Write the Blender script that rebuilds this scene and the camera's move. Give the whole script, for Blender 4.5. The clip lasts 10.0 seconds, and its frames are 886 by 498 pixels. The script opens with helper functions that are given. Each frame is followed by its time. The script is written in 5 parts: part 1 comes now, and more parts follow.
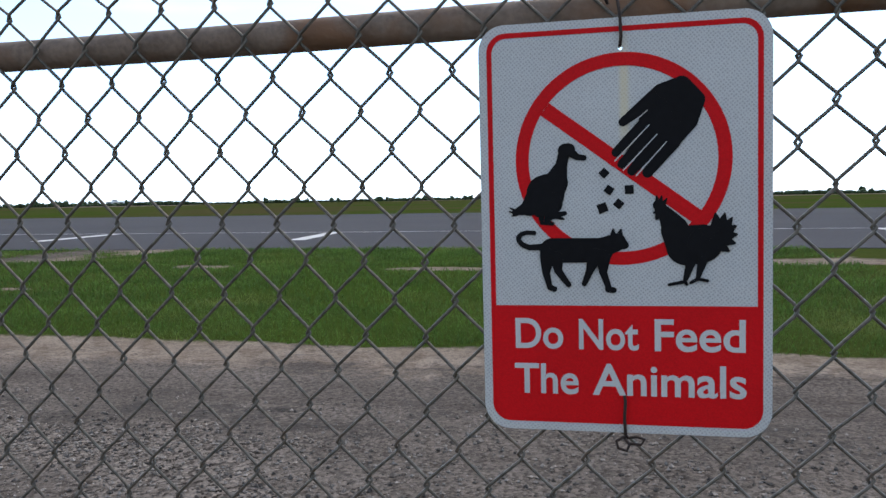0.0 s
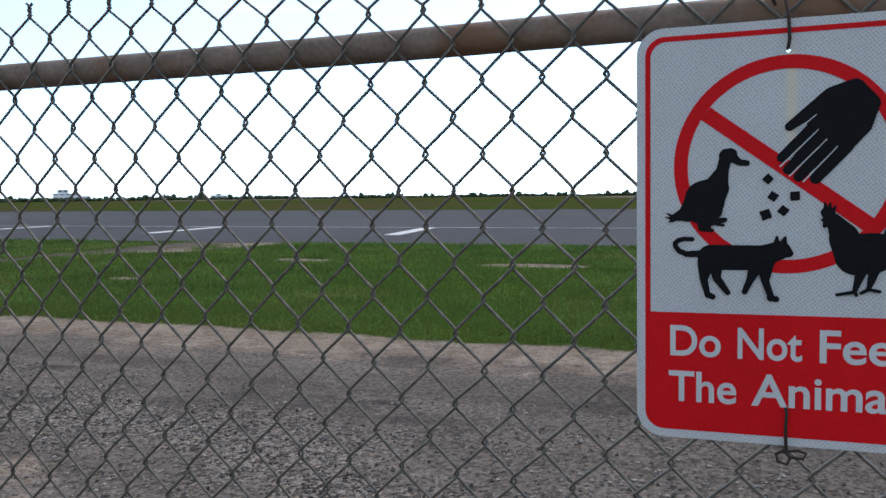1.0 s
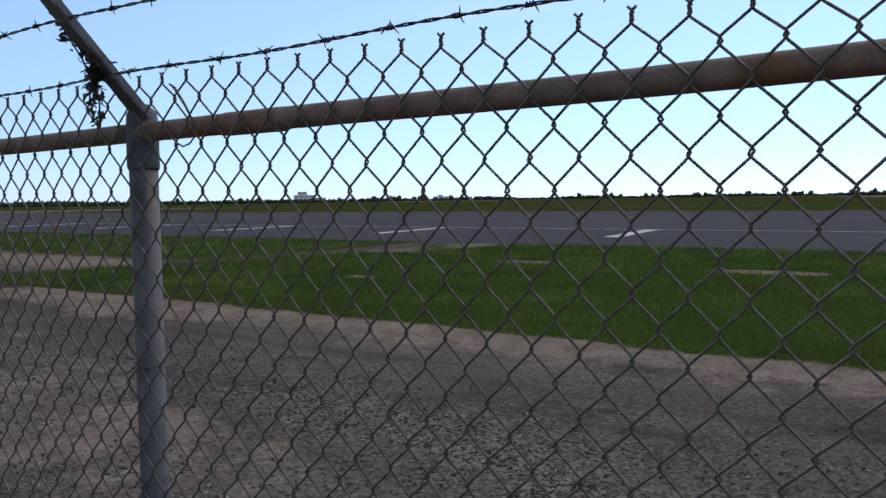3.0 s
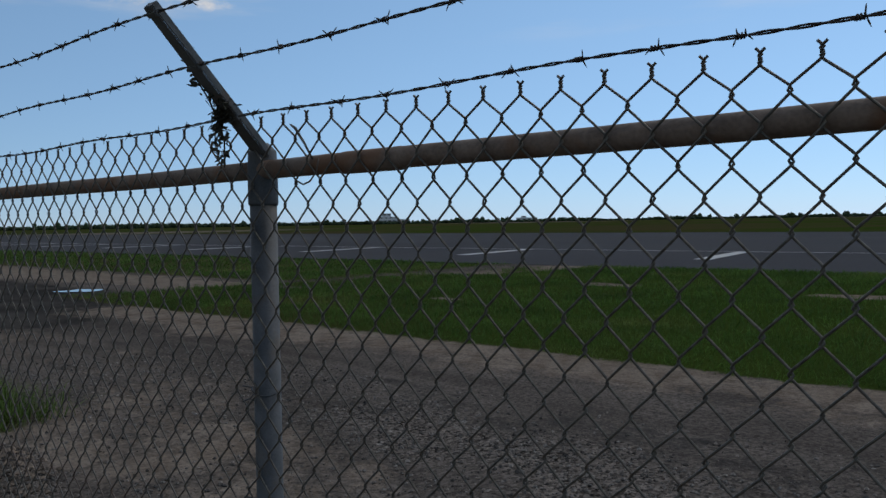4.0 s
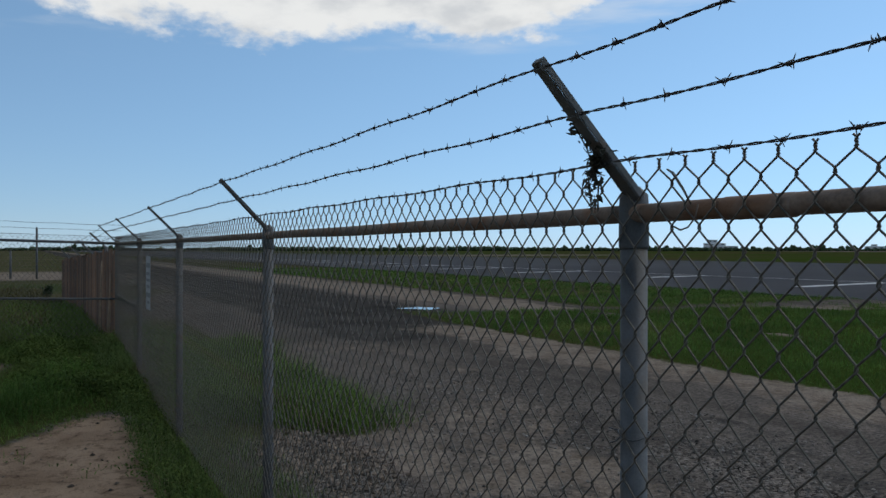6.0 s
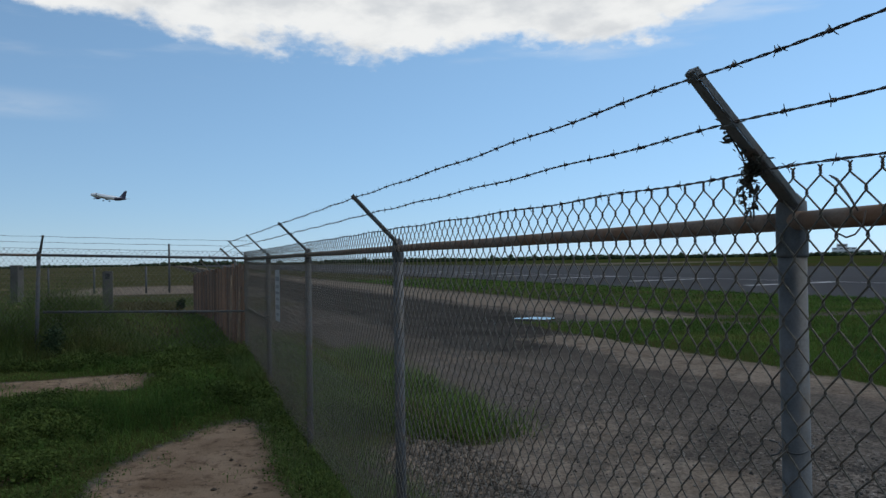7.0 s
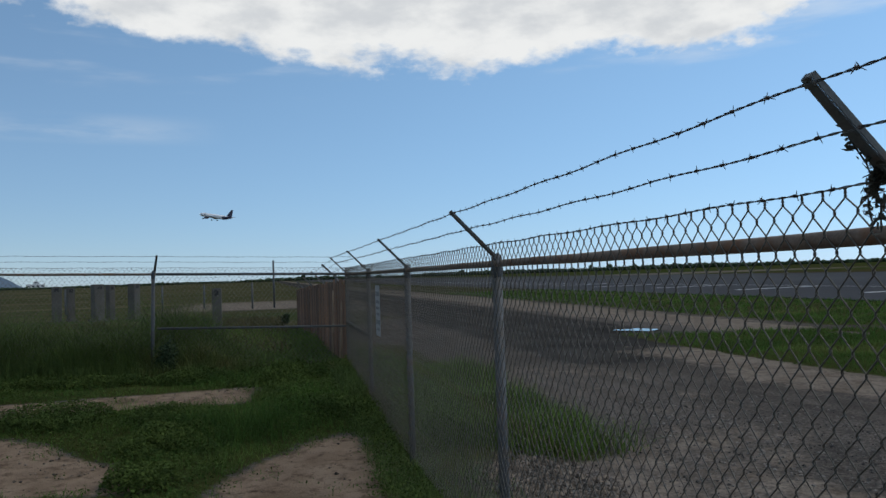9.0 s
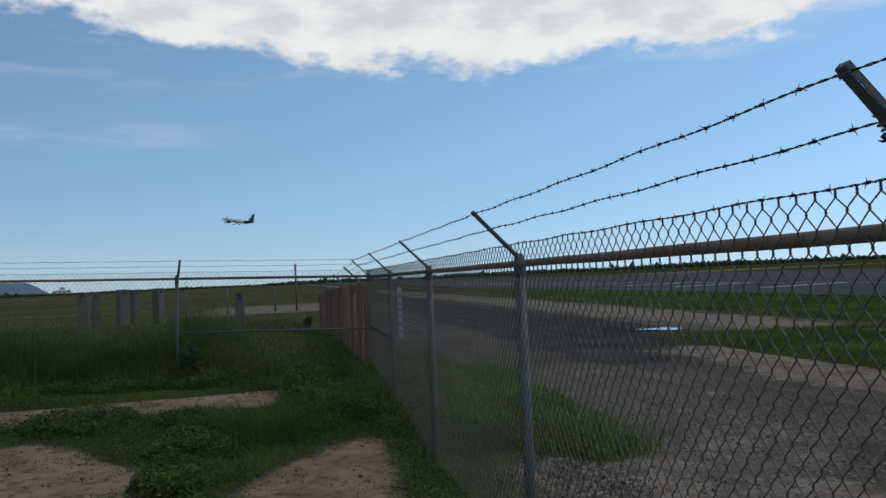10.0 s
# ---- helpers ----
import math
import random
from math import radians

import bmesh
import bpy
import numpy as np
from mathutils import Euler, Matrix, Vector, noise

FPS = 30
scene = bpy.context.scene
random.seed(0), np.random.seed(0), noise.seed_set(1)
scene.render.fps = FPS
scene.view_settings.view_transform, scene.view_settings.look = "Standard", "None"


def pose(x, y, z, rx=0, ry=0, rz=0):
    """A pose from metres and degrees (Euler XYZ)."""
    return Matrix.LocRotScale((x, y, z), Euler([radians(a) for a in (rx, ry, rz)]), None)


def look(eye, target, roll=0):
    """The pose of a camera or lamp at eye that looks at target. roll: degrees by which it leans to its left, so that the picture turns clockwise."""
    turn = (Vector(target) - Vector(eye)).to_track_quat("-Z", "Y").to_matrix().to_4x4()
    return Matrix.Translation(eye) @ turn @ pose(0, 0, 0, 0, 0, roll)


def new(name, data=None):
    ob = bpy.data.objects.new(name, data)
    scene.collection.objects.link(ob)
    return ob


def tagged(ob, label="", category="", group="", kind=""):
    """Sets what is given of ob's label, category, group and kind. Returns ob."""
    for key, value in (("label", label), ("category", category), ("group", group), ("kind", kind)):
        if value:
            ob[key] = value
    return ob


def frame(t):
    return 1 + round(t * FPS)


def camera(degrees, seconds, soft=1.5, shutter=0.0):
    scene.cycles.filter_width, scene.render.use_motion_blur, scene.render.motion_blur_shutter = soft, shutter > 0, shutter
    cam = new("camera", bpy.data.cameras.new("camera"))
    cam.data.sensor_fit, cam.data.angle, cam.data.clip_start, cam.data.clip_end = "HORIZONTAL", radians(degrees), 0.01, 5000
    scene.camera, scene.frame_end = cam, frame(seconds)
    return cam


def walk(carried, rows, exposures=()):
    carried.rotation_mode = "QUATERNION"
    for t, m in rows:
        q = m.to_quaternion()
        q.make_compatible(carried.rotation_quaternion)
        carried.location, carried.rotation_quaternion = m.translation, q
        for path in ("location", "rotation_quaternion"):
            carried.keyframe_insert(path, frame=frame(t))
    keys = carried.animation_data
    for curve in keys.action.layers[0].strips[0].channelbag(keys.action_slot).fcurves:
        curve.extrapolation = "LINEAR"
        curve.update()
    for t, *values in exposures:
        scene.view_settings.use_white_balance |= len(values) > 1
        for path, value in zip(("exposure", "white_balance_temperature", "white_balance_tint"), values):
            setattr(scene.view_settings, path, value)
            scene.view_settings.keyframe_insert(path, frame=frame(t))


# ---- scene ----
cam = camera(57.0, 10.0)
PATH = [
    (0, (1.551, -0.904, 1.594), (1.077, 1.035, 1.471), -1.0),
    (0.5, (1.507, -0.922, 1.597), (0.941, 0.992, 1.474), -0.8),
    (1, (1.49, -0.929, 1.604), (0.799, 0.944, 1.474), -0.6),
    (1.5, (1.49, -0.935, 1.615), (0.672, 0.886, 1.486), -0.6),
    (2, (1.475, -0.957, 1.628), (0.591, 0.832, 1.501), -0.6),
    (2.5, (1.444, -0.958, 1.638), (0.456, 0.778, 1.517), -0.6),
    (3, (1.418, -0.975, 1.648), (0.261, 0.652, 1.526), -0.8),
    (4.5, (1.383, -1.066, 1.687), (-0.042, 0.336, 1.649), -0.6),
    (5, (1.37, -1.106, 1.698), (-0.237, 0.083, 1.656), -0.3),
    (5.2, (1.345, -1.096, 1.706), (-0.327, 0.002, 1.676), -0.1),
    (6.5, (1.33, -1.154, 1.717), (-0.504, -0.356, 1.728), -0.4),
    (7, (1.333, -1.206, 1.722), (-0.56, -0.561, 1.749), -0.9),
    (7.5, (1.327, -1.208, 1.733), (-0.598, -0.668, 1.772), -1.3),
    (8, (1.32, -1.211, 1.738), (-0.619, -0.722, 1.787), -1.5),
    (8.5, (1.294, -1.205, 1.745), (-0.654, -0.753, 1.8), -1.7),
    (9, (1.306, -1.209, 1.74), (-0.649, -0.792, 1.802), -1.9),
    (9.5, (1.303, -1.205, 1.74), (-0.654, -0.797, 1.808), -2.2),
    (10, (1.278, -1.211, 1.739), (-0.687, -0.844, 1.806), -2.6),
]
EXPOSURES = [(0.0, 1.68, 7000, 14), (2.0, 1.68, 6800, 13), (2.5, 1.3, 6850, 13), (2.95, 0.82, 6850, 18), (4.5, -0.04, 6590, 7), (5.2, 0.06, 6590, 7), (6.5, 0.45, 6590, 7), (10.0, 0.4, 6590, 7)]
walk(cam, [(t, look(eye, target, roll)) for t, eye, target, roll in PATH], EXPOSURES)

# ---- world, sun ----
SUN_EL, SUN_AZ = radians(48), radians(12)
world = bpy.data.worlds.new("world")
scene.world = world
world.use_nodes = True
wn = world.node_tree
sky = wn.nodes.new("ShaderNodeTexSky")
sky.sky_type, sky.sun_disc = "NISHITA", False
sky.sun_elevation, sky.sun_rotation = SUN_EL, SUN_AZ
sky.altitude = 2600
sky.air_density, sky.dust_density, sky.ozone_density = 1.0, 1.3, 1.5
wn.nodes["Background"].inputs["Strength"].default_value = 0.10
# blue-grey haze, denser towards the horizon
where = wn.nodes.new("ShaderNodeTexCoord")
lifted = wn.nodes.new("ShaderNodeSeparateXYZ")
dense = wn.nodes.new("ShaderNodeMapRange")
dense.interpolation_type = "SMOOTHSTEP"
for socket, v in (("From Min", 0.0), ("From Max", 0.32), ("To Min", 0.64), ("To Max", 0.48)):
    dense.inputs[socket].default_value = v
wn.links.new(where.outputs["Generated"], lifted.inputs[0])
wn.links.new(lifted.outputs["Z"], dense.inputs["Value"])
haze = wn.nodes.new("ShaderNodeMix")
haze.data_type = "RGBA"
# the haze is brighter on the sun's side
sunward = wn.nodes.new("ShaderNodeVectorMath")
sunward.operation = "DOT_PRODUCT"
sunward.inputs[1].default_value = (math.sin(SUN_AZ), math.cos(SUN_AZ), 0)
glow = wn.nodes.new("ShaderNodeMapRange")
for socket, v in (("From Min", -0.5), ("From Max", 0.9), ("To Min", 0.66), ("To Max", 1.66)):
    glow.inputs[socket].default_value = v
tint = wn.nodes.new("ShaderNodeVectorMath")
tint.operation = "SCALE"
tint.inputs[0].default_value = (1.85, 3.65, 6.15)
wn.links.new(where.outputs["Generated"], sunward.inputs[0])
wn.links.new(sunward.outputs["Value"], glow.inputs["Value"])
wn.links.new(glow.outputs["Result"], tint.inputs["Scale"])
wn.links.new(tint.outputs["Vector"], haze.inputs["B"])
wn.links.new(dense.outputs["Result"], haze.inputs["Factor"])
wn.links.new(sky.outputs[0], haze.inputs["A"])
wn.links.new(haze.outputs["Result"], wn.nodes["Background"].inputs["Color"])

sun_data = bpy.data.lights.new("sun", "SUN")
sun_data.energy, sun_data.angle, sun_data.color = 1.3, radians(48), (1.0, 0.89, 0.76)
sun_way = Vector((math.sin(SUN_AZ) * math.cos(SUN_EL), math.cos(SUN_AZ) * math.cos(SUN_EL), math.sin(SUN_EL)))
new("sun", sun_data).matrix_world = look(sun_way * 50, (0, 0, 0))


# ---- materials ----
def material(name, base, rough=0.8, metal=0.0, second=None, scale=8.0, fine=120.0, bump=0.2, bump_dist=0.01,
             spots=None, spot_at=(0.55, 0.7), spot_scale=3.0, island=0.0, objects=0.0, spec=0.5, translucent=0.0):
    """Base colour broken up by two sizes of noise, spots of a third colour, fine bump; object coordinates in metres."""
    m = bpy.data.materials.new(name)
    m.use_nodes = True
    nt, b = m.node_tree, m.node_tree.nodes["Principled BSDF"]
    b.inputs["Roughness"].default_value, b.inputs["Metallic"].default_value = rough, metal
    b.inputs["Specular IOR Level"].default_value = spec
    co = nt.nodes.new("ShaderNodeTexCoord").outputs["Object"]

    def noise_at(s, detail=4.0):
        n = nt.nodes.new("ShaderNodeTexNoise")
        n.inputs["Scale"].default_value, n.inputs["Detail"].default_value = s, detail
        nt.links.new(co, n.inputs["Vector"])
        return n.outputs["Fac"]

    def ramp(src, a, z):
        r = nt.nodes.new("ShaderNodeMapRange")
        r.inputs["From Min"].default_value, r.inputs["From Max"].default_value = a, z
        nt.links.new(src, r.inputs["Value"])
        return r.outputs["Result"]

    def mix(fac, a, z, kind="MIX"):
        x = nt.nodes.new("ShaderNodeMix")
        x.data_type, x.blend_type = "RGBA", kind
        for sock, v in ((x.inputs["Factor"], fac), (x.inputs["A"], a), (x.inputs["B"], z)):
            if isinstance(v, (int, float)):
                sock.default_value = v
            elif isinstance(v, tuple):
                sock.default_value = (*v[:3], 1)
            else:
                nt.links.new(v, sock)
        return x.outputs["Result"]

    second = second or tuple(c * 0.72 for c in base)
    col = mix(ramp(noise_at(scale), 0.35, 0.65), base, second)
    grain = noise_at(fine, 2.0)
    col = mix(0.35, col, mix(ramp(grain, 0.3, 0.7), tuple(c * 0.6 for c in base), tuple(min(1, c * 1.35) for c in base)))
    if spots:
        col = mix(ramp(noise_at(spot_scale, 6.0), *spot_at), col, spots)
    for amount, node, socket in ((island, "ShaderNodeNewGeometry", "Random Per Island"), (objects, "ShaderNodeObjectInfo", "Random")):
        if amount:
            r = nt.nodes.new(node).outputs[socket]
            v = nt.nodes.new("ShaderNodeMapRange")
            v.inputs["To Min"].default_value, v.inputs["To Max"].default_value = 1 - amount, 1 + amount
            nt.links.new(r, v.inputs["Value"])
            h = nt.nodes.new("ShaderNodeHueSaturation")
            nt.links.new(v.outputs["Result"], h.inputs["Value"])
            nt.links.new(col, h.inputs["Color"])
            col = h.outputs["Color"]
    nt.links.new(col, b.inputs["Base Color"])
    if bump:
        bp = nt.nodes.new("ShaderNodeBump")
        bp.inputs["Strength"].default_value, bp.inputs["Distance"].default_value = bump, bump_dist
        nt.links.new(grain, bp.inputs["Height"])
        nt.links.new(bp.outputs["Normal"], b.inputs["Normal"])
    if translucent:
        t = nt.nodes.new("ShaderNodeBsdfTranslucent")
        nt.links.new(col, t.inputs["Color"])
        x = nt.nodes.new("ShaderNodeMixShader")
        x.inputs[0].default_value = translucent
        nt.links.new(b.outputs[0], x.inputs[1])
        nt.links.new(t.outputs[0], x.inputs[2])
        nt.links.new(x.outputs[0], nt.nodes["Material Output"].inputs["Surface"])
    return m


GALV = material("galvanised_steel", (0.078, 0.086, 0.095), 0.65, 0.3, (0.040, 0.046, 0.052), 22, 260, 0.2, 0.002, (0.075, 0.065, 0.055), (0.55, 0.70), 12)
WIRE = material("weathered_wire", (0.112, 0.104, 0.088), 0.55, 0.35, (0.032, 0.028, 0.023), 120, 500, 0.2, 0.001, (0.10, 0.075, 0.06), (0.52, 0.66), 9)
RAIL = material("rusty_rail", (0.185, 0.138, 0.108), 0.8, 0.1, (0.10, 0.070, 0.052), 16, 140, 0.35, 0.003, (0.15, 0.08, 0.045), (0.50, 0.62), 7)
BARB = material("barbed_wire_steel", (0.038, 0.035, 0.034), 0.75, 0.25, (0.055, 0.04, 0.033), 20, 300, 0.1, 0.001)
ARM = material("arm_steel", (0.135, 0.14, 0.14), 0.65, 0.35, (0.07, 0.072, 0.07), 12, 200, 0.2, 0.002, (0.13, 0.08, 0.05), (0.55, 0.7), 8)
RUSTY = material("rusty_tie_wire", (0.022, 0.013, 0.010), 0.85, 0.1)
BLACK = material("black_print", (0.005, 0.0055, 0.007), 0.7, 0, bump=0.0, spec=0.1)
ASPHALT = material("asphalt", (0.044, 0.044, 0.048), 1.0, 0, (0.056, 0.055, 0.058), 0.06, 14, 0.2, 0.01, (0.034, 0.034, 0.037), (0.5, 0.75), 0.02, spec=0.04)
PAINT = material("runway_paint", (0.42, 0.42, 0.41), 0.8, 0, (0.24, 0.24, 0.235), 0.9, 12, 0.1, 0.005)
CONCRETE = material("concrete", (0.092, 0.087, 0.079), 0.95, 0, (0.052, 0.049, 0.044), 2.2, 40, 0.3, 0.01, (0.11, 0.10, 0.09), (0.55, 0.75), 1.3)
WOOD = material("brown_boards", (0.150, 0.080, 0.046), 0.95, 0, (0.066, 0.038, 0.025), 2.5, 30, 0.3, 0.006, (0.20, 0.12, 0.075), (0.58, 0.72), 1.5, objects=0.6)
STONE = material("gravel_stones", (0.15, 0.132, 0.115), 0.95, 0, (0.03, 0.027, 0.024), 3, 60, 0.2, 0.004, island=0.85)
DRY = material("dry_grass_blades", (0.098, 0.086, 0.042), 0.9, 0, (0.058, 0.062, 0.026), 0.5, 30, 0.0, island=0.4, spec=0.1, translucent=0.2)
STAKE = material("pale_timber", (0.26, 0.19, 0.13), 0.9, 0, (0.17, 0.12, 0.08), 6, 60, 0.2, 0.003)
CLOD = material("soil_clods", (0.13, 0.10, 0.075), 1.0, 0, (0.05, 0.038, 0.028), 3, 60, 0.2, 0.004, island=0.8)
GRASS = material("grass_blades", (0.076, 0.140, 0.028), 0.9, 0, (0.022, 0.052, 0.013), 0.6, 30, 0.0, spots=(0.115, 0.150, 0.04), spot_at=(0.54, 0.68), spot_scale=0.35, island=0.3, spec=0.1, translucent=0.35)
TALL = material("tall_grass_blades", (0.080, 0.118, 0.034), 0.85, 0, (0.044, 0.070, 0.022), 0.9, 30, 0.0, spots=(0.10, 0.088, 0.036), spot_at=(0.55, 0.75), spot_scale=0.8, island=0.4, spec=0.1, translucent=0.22)
LUSH = material("lush_grass_blades", (0.095, 0.148, 0.034), 0.85, 0, (0.050, 0.086, 0.022), 0.9, 30, 0.0, island=0.4, spec=0.1, translucent=0.3)
LEAF = material("weed_leaves", (0.064, 0.094, 0.024), 0.95, 0, (0.028, 0.048, 0.014), 1.6, 40, 0.0, island=0.45, spec=0.05, translucent=0.25)
DEADLEAF = material("dead_vine_leaves", (0.035, 0.035, 0.025), 0.85, 0, island=0.4, bump=0.0)
TREES = material("far_tree_foliage", (0.035, 0.055, 0.028), 0.9, 0, (0.02, 0.034, 0.018), 0.08, 1.2, 0.0, island=0.3, spec=0.1)
WHITE = material("white_paint", (0.74, 0.75, 0.76), 0.45, 0, (0.68, 0.69, 0.71), 0.4, 6, 0.0)
NAVY = material("dark_blue_paint", (0.030, 0.026, 0.06), 0.4, 0, bump=0.0)
GREY = material("grey_metal", (0.28, 0.29, 0.31), 0.4, 0.4, bump=0.0)
RUBBER = material("black_rubber", (0.02, 0.02, 0.02), 0.8, 0, bump=0.0)
PALE = material("pale_wall", (0.55, 0.56, 0.57), 0.8, 0, (0.48, 0.49, 0.5), 0.2, 2, 0.0)
GLASSY = material("dark_glazing", (0.04, 0.05, 0.06), 0.15, 0, bump=0.0)
PRINT = material("faded_print", (0.085, 0.09, 0.095), 0.8, 0, (0.15, 0.155, 0.16), 9, 80, 0.0)
NOTICE = material("faded_notice", (0.24, 0.243, 0.245), 0.8, 0, (0.18, 0.183, 0.186), 5, 60, 0.05, 0.001)
# distance haze is mixed into the hill's base colour
HILL = material("haze_tinted_hill", (0.13, 0.17, 0.22), 1.0, 0, (0.11, 0.15, 0.19), 0.01, 0.1, 0.0, spec=0.0)
WATER = material("puddle_water", (0.02, 0.02, 0.018), 0.04, 0, bump=0.05, bump_dist=0.003, fine=8)


def sign_white():
    """White reflective sheeting with a fine cell pattern and a rust streak below the upper hole."""
    m = material("sign_sheeting", (0.415, 0.436, 0.443), 0.5, 0, (0.375, 0.393, 0.40), 10, 900, 0.05, 0.0005)
    nt, b = m.node_tree, m.node_tree.nodes["Principled BSDF"]
    src = b.inputs["Base Color"].links[0].from_socket
    co = nt.nodes.new("ShaderNodeTexCoord").outputs["Object"]
    v = nt.nodes.new("ShaderNodeTexVoronoi")
    v.feature, v.inputs["Scale"].default_value = "F1", 310
    v.inputs["Randomness"].default_value = 0.22
    turn = nt.nodes.new("ShaderNodeMapping")
    turn.inputs["Rotation"].default_value = (0, radians(38), 0)
    nt.links.new(co, turn.inputs["Vector"])
    nt.links.new(turn.outputs[0], v.inputs["Vector"])
    r = nt.nodes.new("ShaderNodeMapRange")
    r.inputs["From Min"].default_value, r.inputs["From Max"].default_value, r.inputs["To Min"].default_value = 0.16, 0.44, 0.66
    nt.links.new(v.outputs["Distance"], r.inputs["Value"])
    cells = nt.nodes.new("ShaderNodeMix")
    cells.data_type, cells.blend_type, cells.inputs["Factor"].default_value = "RGBA", "MULTIPLY", 1.0
    nt.links.new(src, cells.inputs["A"])
    nt.links.new(r.outputs["Result"], cells.inputs["B"])
    sep = nt.nodes.new("ShaderNodeSeparateXYZ")
    nt.links.new(co, sep.inputs[0])

    def band(socket, lo, hi, soft):
        a = nt.nodes.new("ShaderNodeMapRange")
        a.interpolation_type = "SMOOTHSTEP"
        a.inputs["From Min"].default_value, a.inputs["From Max"].default_value = lo - soft, lo + soft
        nt.links.new(socket, a.inputs["Value"])
        z = nt.nodes.new("ShaderNodeMapRange")
        z.interpolation_type = "SMOOTHSTEP"
        z.inputs["From Min"].default_value, z.inputs["From Max"].default_value = hi - soft, hi + soft
        z.inputs["To Min"].default_value, z.inputs["To Max"].default_value = 1, 0
        nt.links.new(socket, z.inputs["Value"])
        t = nt.nodes.new("ShaderNodeMath")
        t.operation = "MULTIPLY"
        nt.links.new(a.outputs[0], t.inputs[0])
        nt.links.new(z.outputs[0], t.inputs[1])
        return t.outputs[0]

    t = nt.nodes.new("ShaderNodeMath")
    t.operation = "MULTIPLY"
    nt.links.new(band(sep.outputs["X"], -0.001, 0.008, 0.003), t.inputs[0])
    nt.links.new(band(sep.outputs["Z"], 0.09, 0.19, 0.03), t.inputs[1])
    st = nt.nodes.new("ShaderNodeMix")
    st.data_type = "RGBA"
    st.inputs["B"].default_value = (0.50, 0.44, 0.26, 1)
    sc = nt.nodes.new("ShaderNodeMath")
    sc.operation, sc.inputs[1].default_value = "MULTIPLY", 0.6
    nt.links.new(t.outputs[0], sc.inputs[0])
    nt.links.new(sc.outputs[0], st.inputs["Factor"])
    nt.links.new(cells.outputs["Result"], st.inputs["A"])
    nt.links.new(st.outputs["Result"], b.inputs["Base Color"])
    return m


SHEET = sign_white()
RED = material("sign_red", (0.48, 0.004, 0.007), 0.6, 0, (0.42, 0.004, 0.006), 10, 700, 0.04, 0.0004, spec=0.12)


def ground_material():
    """Grass soil, pale sand, dark damp soil and grey gravelly dirt, spread by the vertex colour 'zones'."""
    m = bpy.data.materials.new("ground_soil")
    m.use_nodes = True
    nt, b = m.node_tree, m.node_tree.nodes["Principled BSDF"]
    b.inputs["Roughness"].default_value, b.inputs["Specular IOR Level"].default_value = 1.0, 0.0
    co = nt.nodes.new("ShaderNodeTexCoord").outputs["Object"]
    at = nt.nodes.new("ShaderNodeVertexColor")
    at.layer_name = "zones"
    sep = nt.nodes.new("ShaderNodeSeparateColor")
    nt.links.new(at.outputs["Color"], sep.inputs[0])

    def nz(s, d=5.0, rough=0.55):
        n = nt.nodes.new("ShaderNodeTexNoise")
        n.inputs["Scale"].default_value, n.inputs["Detail"].default_value, n.inputs["Roughness"].default_value = s, d, rough
        nt.links.new(co, n.inputs["Vector"])
        return n.outputs["Fac"]

    def mr(v, a, z, lo=0.0, hi=1.0):
        r = nt.nodes.new("ShaderNodeMapRange")
        for k, x in (("From Min", a), ("From Max", z), ("To Min", lo), ("To Max", hi)):
            r.inputs[k].default_value = x
        nt.links.new(v, r.inputs["Value"])
        return r.outputs["Result"]

    def mx(f, a, z):
        x = nt.nodes.new("ShaderNodeMix")
        x.data_type = "RGBA"
        for sock, v in ((x.inputs["Factor"], f), (x.inputs["A"], a), (x.inputs["B"], z)):
            if isinstance(v, tuple):
                sock.default_value = (*v, 1)
            elif isinstance(v, float):
                sock.default_value = v
            else:
                nt.links.new(v, sock)
        return x.outputs["Result"]

    def add(a, z):
        x = nt.nodes.new("ShaderNodeMath")
        nt.links.new(a, x.inputs[0])
        nt.links.new(z, x.inputs[1])
        return x.outputs[0]

    def edge(ch):
        rag = add(mr(nz(2.2, 6.0, 0.65), 0.25, 0.75, -0.3, 0.3), mr(nz(11.0, 5.0, 0.7), 0.25, 0.75, -0.22, 0.22))
        return mr(add(sep.outputs[ch], rag), 0.36, 0.64)

    dirt = mx(mr(nz(0.9), 0.35, 0.65), (0.172, 0.150, 0.132), (0.122, 0.106, 0.094))
    dirt = mx(mr(nz(0.25, 3.0), 0.45, 0.7), dirt, (0.064, 0.056, 0.049))
    vor = nt.nodes.new("ShaderNodeTexVoronoi")
    vor.inputs["Scale"].default_value = 42
    nt.links.new(co, vor.inputs["Vector"])
    pebble = mx(mr(vor.outputs["Color"], 0.15, 0.85), (0.003, 0.0028, 0.0026), (0.205, 0.178, 0.156))
    trk = nt.nodes.new("ShaderNodeMapping")
    trk.inputs["Scale"].default_value = (0.10, 1.5, 1)
    nt.links.new(co, trk.inputs["Vector"])
    tn = nt.nodes.new("ShaderNodeTexNoise")
    tn.inputs["Scale"].default_value, tn.inputs["Detail"].default_value = 1.6, 5.0
    nt.links.new(trk.outputs[0], tn.inputs["Vector"])
    dirt = mx(mr(tn.outputs["Fac"], 0.42, 0.68, 0.0, 0.75), dirt, (0.062, 0.053, 0.047))
    speck = mr(nz(26.0, 6.0, 0.75), 0.36, 0.6)
    dirt = mx(speck, (0.030, 0.0265, 0.023), dirt)
    dirt = mx(mr(at.outputs["Alpha"], 0.0, 1.0, 0.12, 0.9), dirt, pebble)
    sand = mx(mr(nz(1.7), 0.35, 0.7), (0.222, 0.185, 0.152), (0.155, 0.124, 0.098))
